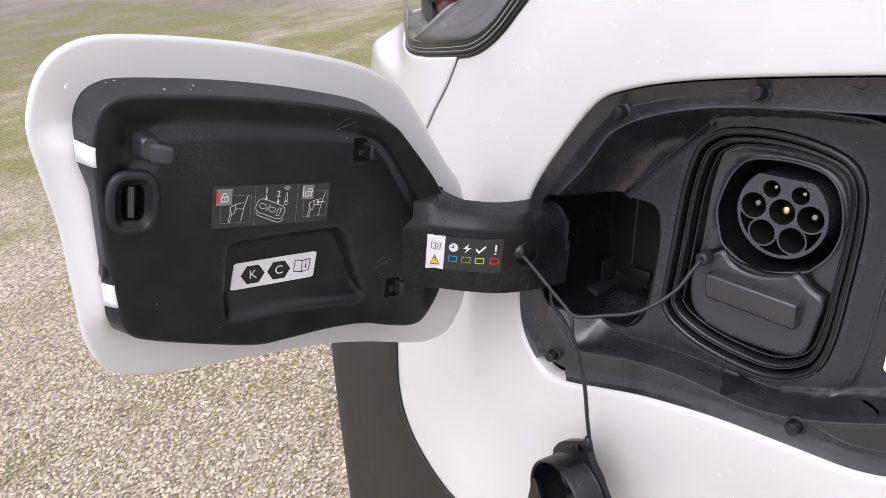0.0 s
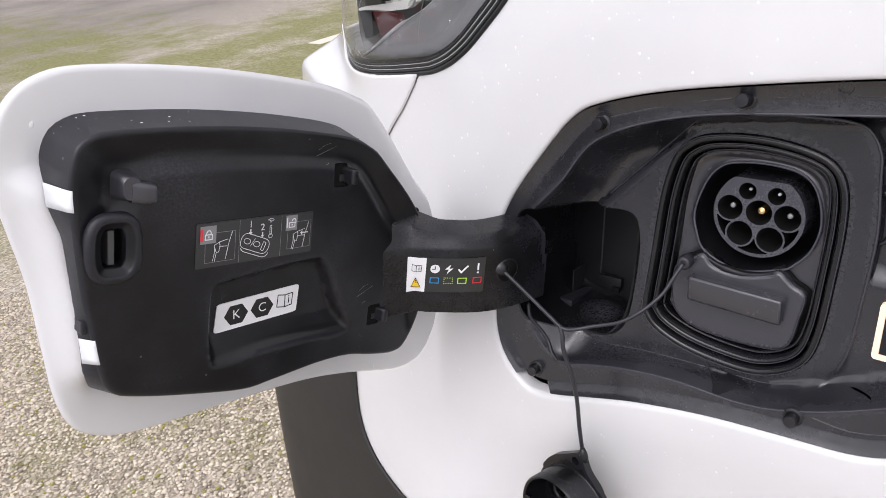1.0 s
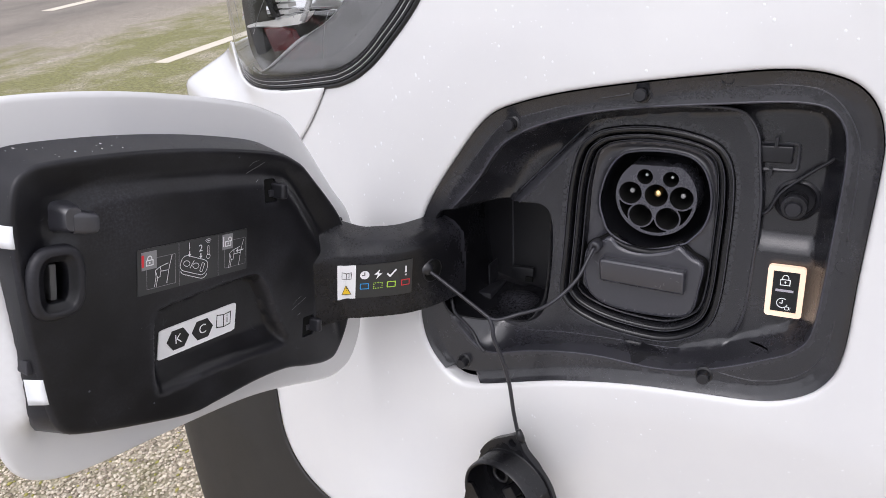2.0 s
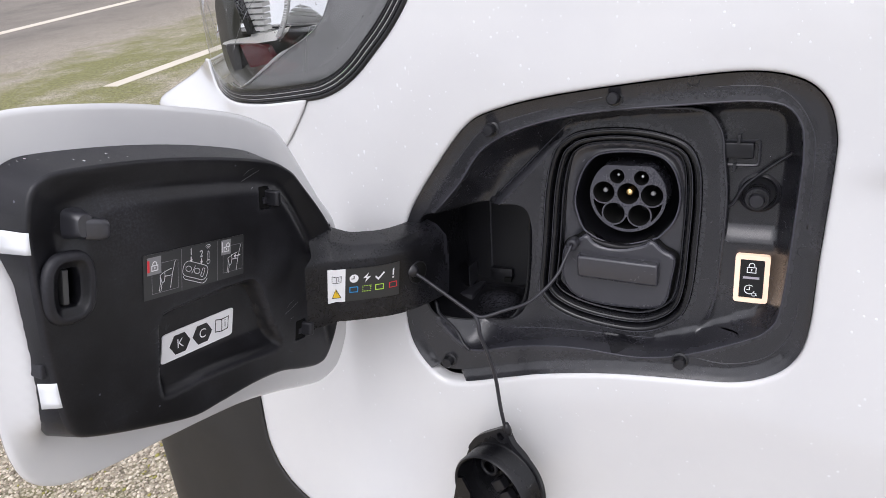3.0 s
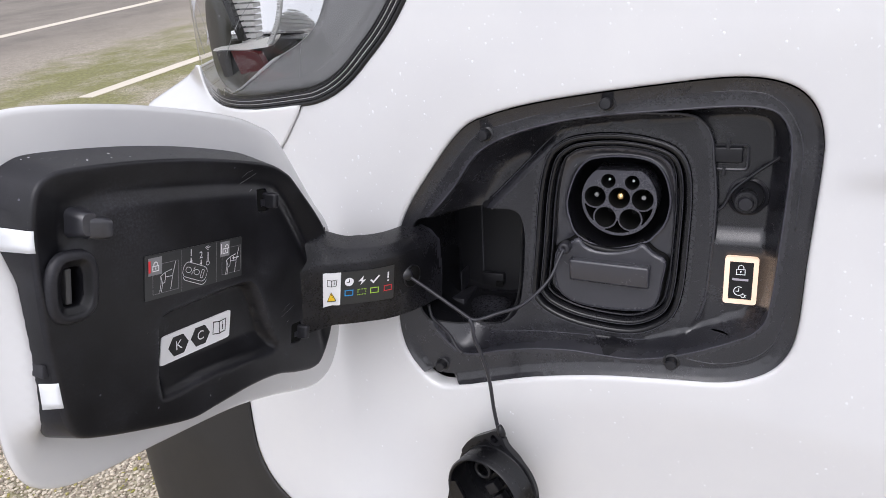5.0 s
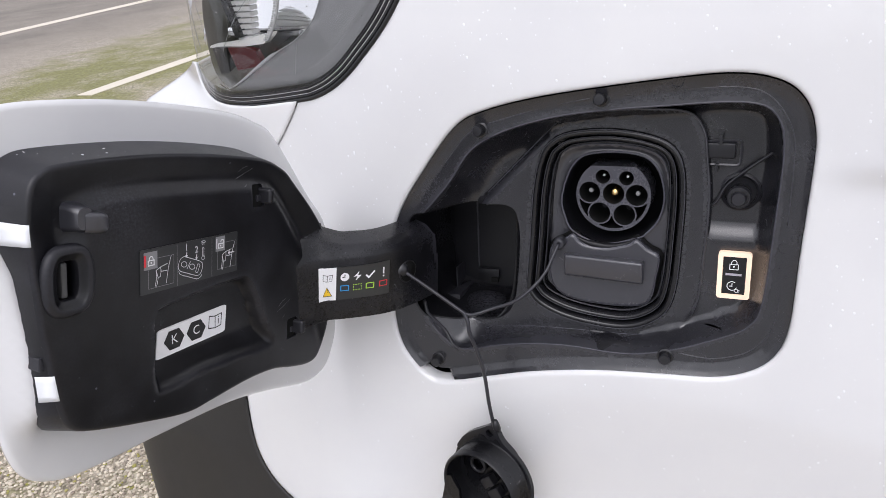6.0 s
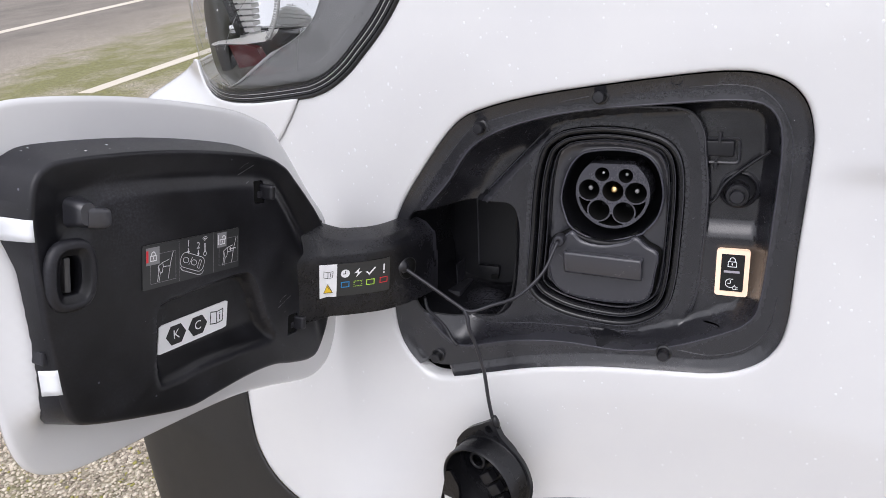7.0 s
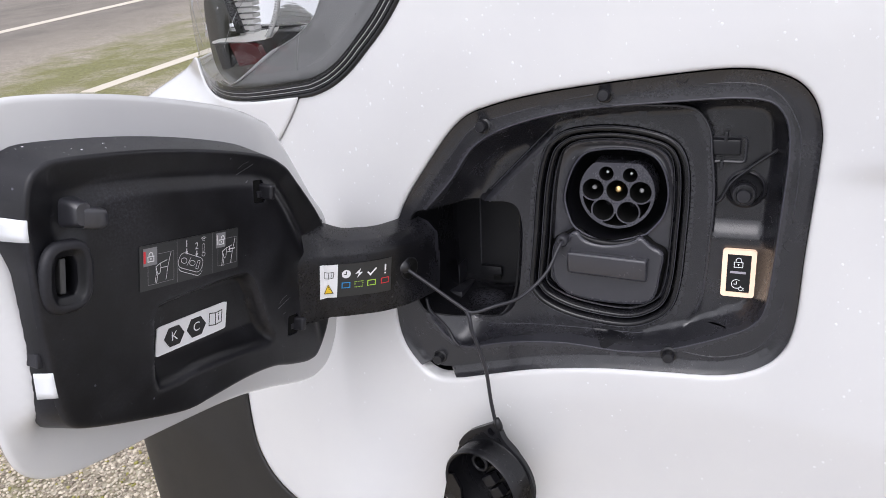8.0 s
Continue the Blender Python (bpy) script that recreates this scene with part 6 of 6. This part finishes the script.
def on_liner(rng):
    q = np.array([(rng.uniform(-0.09, 0.13), rng.uniform(-0.09, 0.06))])
    if depth_in(q, FRONT)[0] < 0.003 or any(depth_in(q, k)[0] > -0.002 for k in SLOTS + [GRIP]):
        return None
    return at_liner(*q[0]), (0, 0, 1), (-0.28, -0.95, 0)


def on_liner_wall(rng):
    i = rng.randrange(len(FRONT))
    if FRONT[i, 1] < 0.045:
        return None
    k = rng.uniform(0.1, 0.9)
    return tuple((1 - k) * np.array((*FRONT[i], -0.0026)) + k * np.array((*FOOT[i], FOOT_H[i]))), (0, 0.98, 0.2), (0, 0, 1)


def on_arm(rng):
    return arm_point(rng.uniform(-0.008, 0.085), rng.uniform(-0.026, 0.017), 0.0), tuple(INV.to_3x3() @ Vector((0.6, -0.8, 0.0))), tuple(INV.to_3x3() @ Vector((0, 0, -1)))


drops("rainwater", liner, on_liner, 45, 0.00014, 0.0004, 21, "tiny rain drops and grit")
drops("rainwater", liner, on_liner_wall, 60, 0.0002, 0.0008, 22, "small rain drops along the liner's top")
drops("rainwater", arm, on_arm, 40, 0.00016, 0.0006, 23, "tiny rain drops on the arm")


def on_flange(rng):
    q = np.array([(rng.uniform(-0.145, 0.135), rng.uniform(-0.11, 0.12))])
    if depth_in(q, RIM)[0] < 0.004 or depth_in(q, SEAL)[0] > -0.003 or depth_in(q, POCKET)[0] > -0.004:
        return None
    return on_tray(*q[0]), (0, -1, 0), (0, 0, -1)


drops("rainwater", bpy.data.objects["tray"], on_flange, 130, 0.00014, 0.0005, 24, "tiny rain drops and grit")

# ---- tethered dust cap hanging from the arm and the inlet ----
cap = thing("dust_cap", PORT @ Matrix.Translation((-0.0623, -0.0254, -0.175)), "black plastic dust cap hanging on a thin cord", "dust cap")
BACK = Matrix.Translation((-0.0623, -0.0254, -0.175)).inverted()
ball = Vector((-0.1282, -0.0218, -0.0123))
KNOT = (-0.0755, -0.026, -0.0402)


def cord(name, pts, r):
    line = spline([tuple(BACK @ Vector(p)) for p in pts], 70, False)
    v, f = tube(line, r, 10)
    return part(name, mesh_of(name, v, f), CORD, cap)


cord("cord", [tuple(ball), (0.6 * ball.x + 0.4 * KNOT[0], 0.6 * ball.y + 0.4 * KNOT[1], 0.6 * ball.z + 0.4 * KNOT[2]), (0.2 * ball.x + 0.8 * KNOT[0], 0.2 * ball.y + 0.8 * KNOT[1], 0.18 * ball.z + 0.82 * KNOT[2]), KNOT, (-0.0685, -0.0215, -0.0402), (-0.061, -0.016, -0.0383), (-0.048, -0.004, -0.0362), (-0.0388, 0.008, -0.0302), (-0.0308, 0.018, -0.0203), (-0.0266, 0.026, -0.0088),
              (-0.0242, 0.0312, -0.0021)], 0.00125)
cord("cord", [(-0.078, -0.0265, -0.0388), (-0.0748, -0.0278, -0.0455), (-0.074, -0.028, -0.0531), (-0.0694, -0.026, -0.0691), (-0.0661, -0.0225, -0.0889), (-0.0646, -0.0195, -0.114), (-0.0622, -0.0185, -0.1311), (-0.061, -0.019, -0.137)], 0.0014)
v, f = lathe([(0.0, 0.0052), (0.0042, 0.004), (0.0058, 0.0006), (0.0052, -0.002), (0.003, -0.004), (0.0016, -0.005), (0.0, -0.0052)], 20)
part("grommet", mesh_of("grommet", v + np.array(BACK @ ball), f), RUBBER, cap, "black rubber ball at the cord's end")
# the cup: turned round an axis that points out and down
axis = Vector((-0.242, -0.97, -0.02)).normalized()
spin = (-axis).to_track_quat("Y", "Z").to_matrix().to_4x4()
R = 0.0322
v, f = lathe([(0.0, 0.004), (R - 0.002, 0.004), (R + 0.003, 0.003), (R + 0.0032, -0.0005), (R + 0.0006, -0.001), (R, -0.002), (R, -0.0185), (R - 0.001, -0.02), (R - 0.0024, -0.019), (R - 0.0026, 0.0), (0.0, 0.0)], 56)
cupm = sharp(part("cup", mesh_of("cup", v, f), CAP, cap, "round black cup with water drops", spin), 35)
ear = spline([(-0.0295, 0.017), (-0.027, 0.026), (-0.019, 0.0345), (-0.006, 0.043), (0.0005, 0.047), (0.0055, 0.0465), (0.0085, 0.041), (0.0115, 0.036), (0.02, 0.029), (0.021, 0.024), (0.0, 0.026)], 60)
v, f = sheet(ear, 0.003, [ring(0.0002, 0.0402, 0.0033, 20)])
v3 = [np.stack([v[:, 0], np.full(len(v), d), v[:, 1]], 1) for d in (-0.001, 0.004)]
w1 = [loft([np.stack([q[:, 0], np.full(len(q), d), q[:, 1]], 1) for d in (-0.001, 0.004)]) for q in (ear, ring(0.0002, 0.0402, 0.0033, 20))]
v, f = joined((v3[0], f), (v3[1], f[:, ::-1]), *w1)
sharp(part("ear", mesh_of("ear", v, f), CAP, cupm, "ear with a hole for the cord"))
v, f = lathe([(0.0, 0.0052), (0.0046, 0.0052), (0.0046, 0.0036), (0.0, 0.0036)], 20)
part("hole_back", mesh_of("hole_back", v + np.array((0.0002, 0.0, 0.0402)), f), CAP, cupm)
v, f = tube([(0.0062, 0.0015, 0.0425), (0.0058, 0.0015, 0.045), (0.005, 0.0012, 0.0485), (0.0045, 0.001, 0.0522)], [0.0022, 0.003, 0.0028, 0.0017], 14)
part("cord_collar", mesh_of("cord_collar", v, f), CAP, cupm)
for k in range(3):
    part("rib", box(-0.0055, -0.007, -0.022 + 0.0105 * k, 0.0055, 0.0, -0.0135 + 0.0105 * k, 0.0012), CAP, cupm, "", pose(0.0015, 0, -0.003, 0, -38, 0))
v, f = tube([(-0.0095 + 0.0062 * math.cos(t), -0.004, 0.0115 + 0.0062 * math.sin(t)) for t in np.linspace(0, 2 * np.pi, 24, endpoint=False)], 0.0016, 8, True)
part("inner_ring", mesh_of("inner_ring", v, f), CAP, cupm)
# hinge tongue with a window at the rim
frame_out, window = np.array([(-0.042, -0.046), (-0.0175, -0.046), (-0.0175, -0.006), (-0.0245, 0.005), (-0.0285, 0.004), (-0.0335, -0.016)]), rounded(-0.0345, -0.041, -0.0235, -0.0195, 0.001, 3)
v, f = sheet(frame_out, 0.004, [window])
v3 = [np.stack([v[:, 0], np.full(len(v), d), v[:, 1]], 1) for d in (-0.02, -0.017)]
w1 = [loft([np.stack([q[:, 0], np.full(len(q), d), q[:, 1]], 1) for d in (-0.02, -0.017)]) for q in (frame_out, window)]
v, f = joined((v3[0], f), (v3[1], f[:, ::-1]), *w1)
sharp(part("tongue", mesh_of("tongue", v, f), CAP, cupm))


def on_cup(rng):
    a = radians(rng.uniform(15, 110))
    return (R * math.cos(a), rng.uniform(-0.0175, -0.003), R * math.sin(a)), (math.cos(a), 0, math.sin(a)), (0, -1, 0)


drops("rainwater", cupm, on_cup, 26, 0.0002, 0.0007, 25, "small rain drops on the cup")
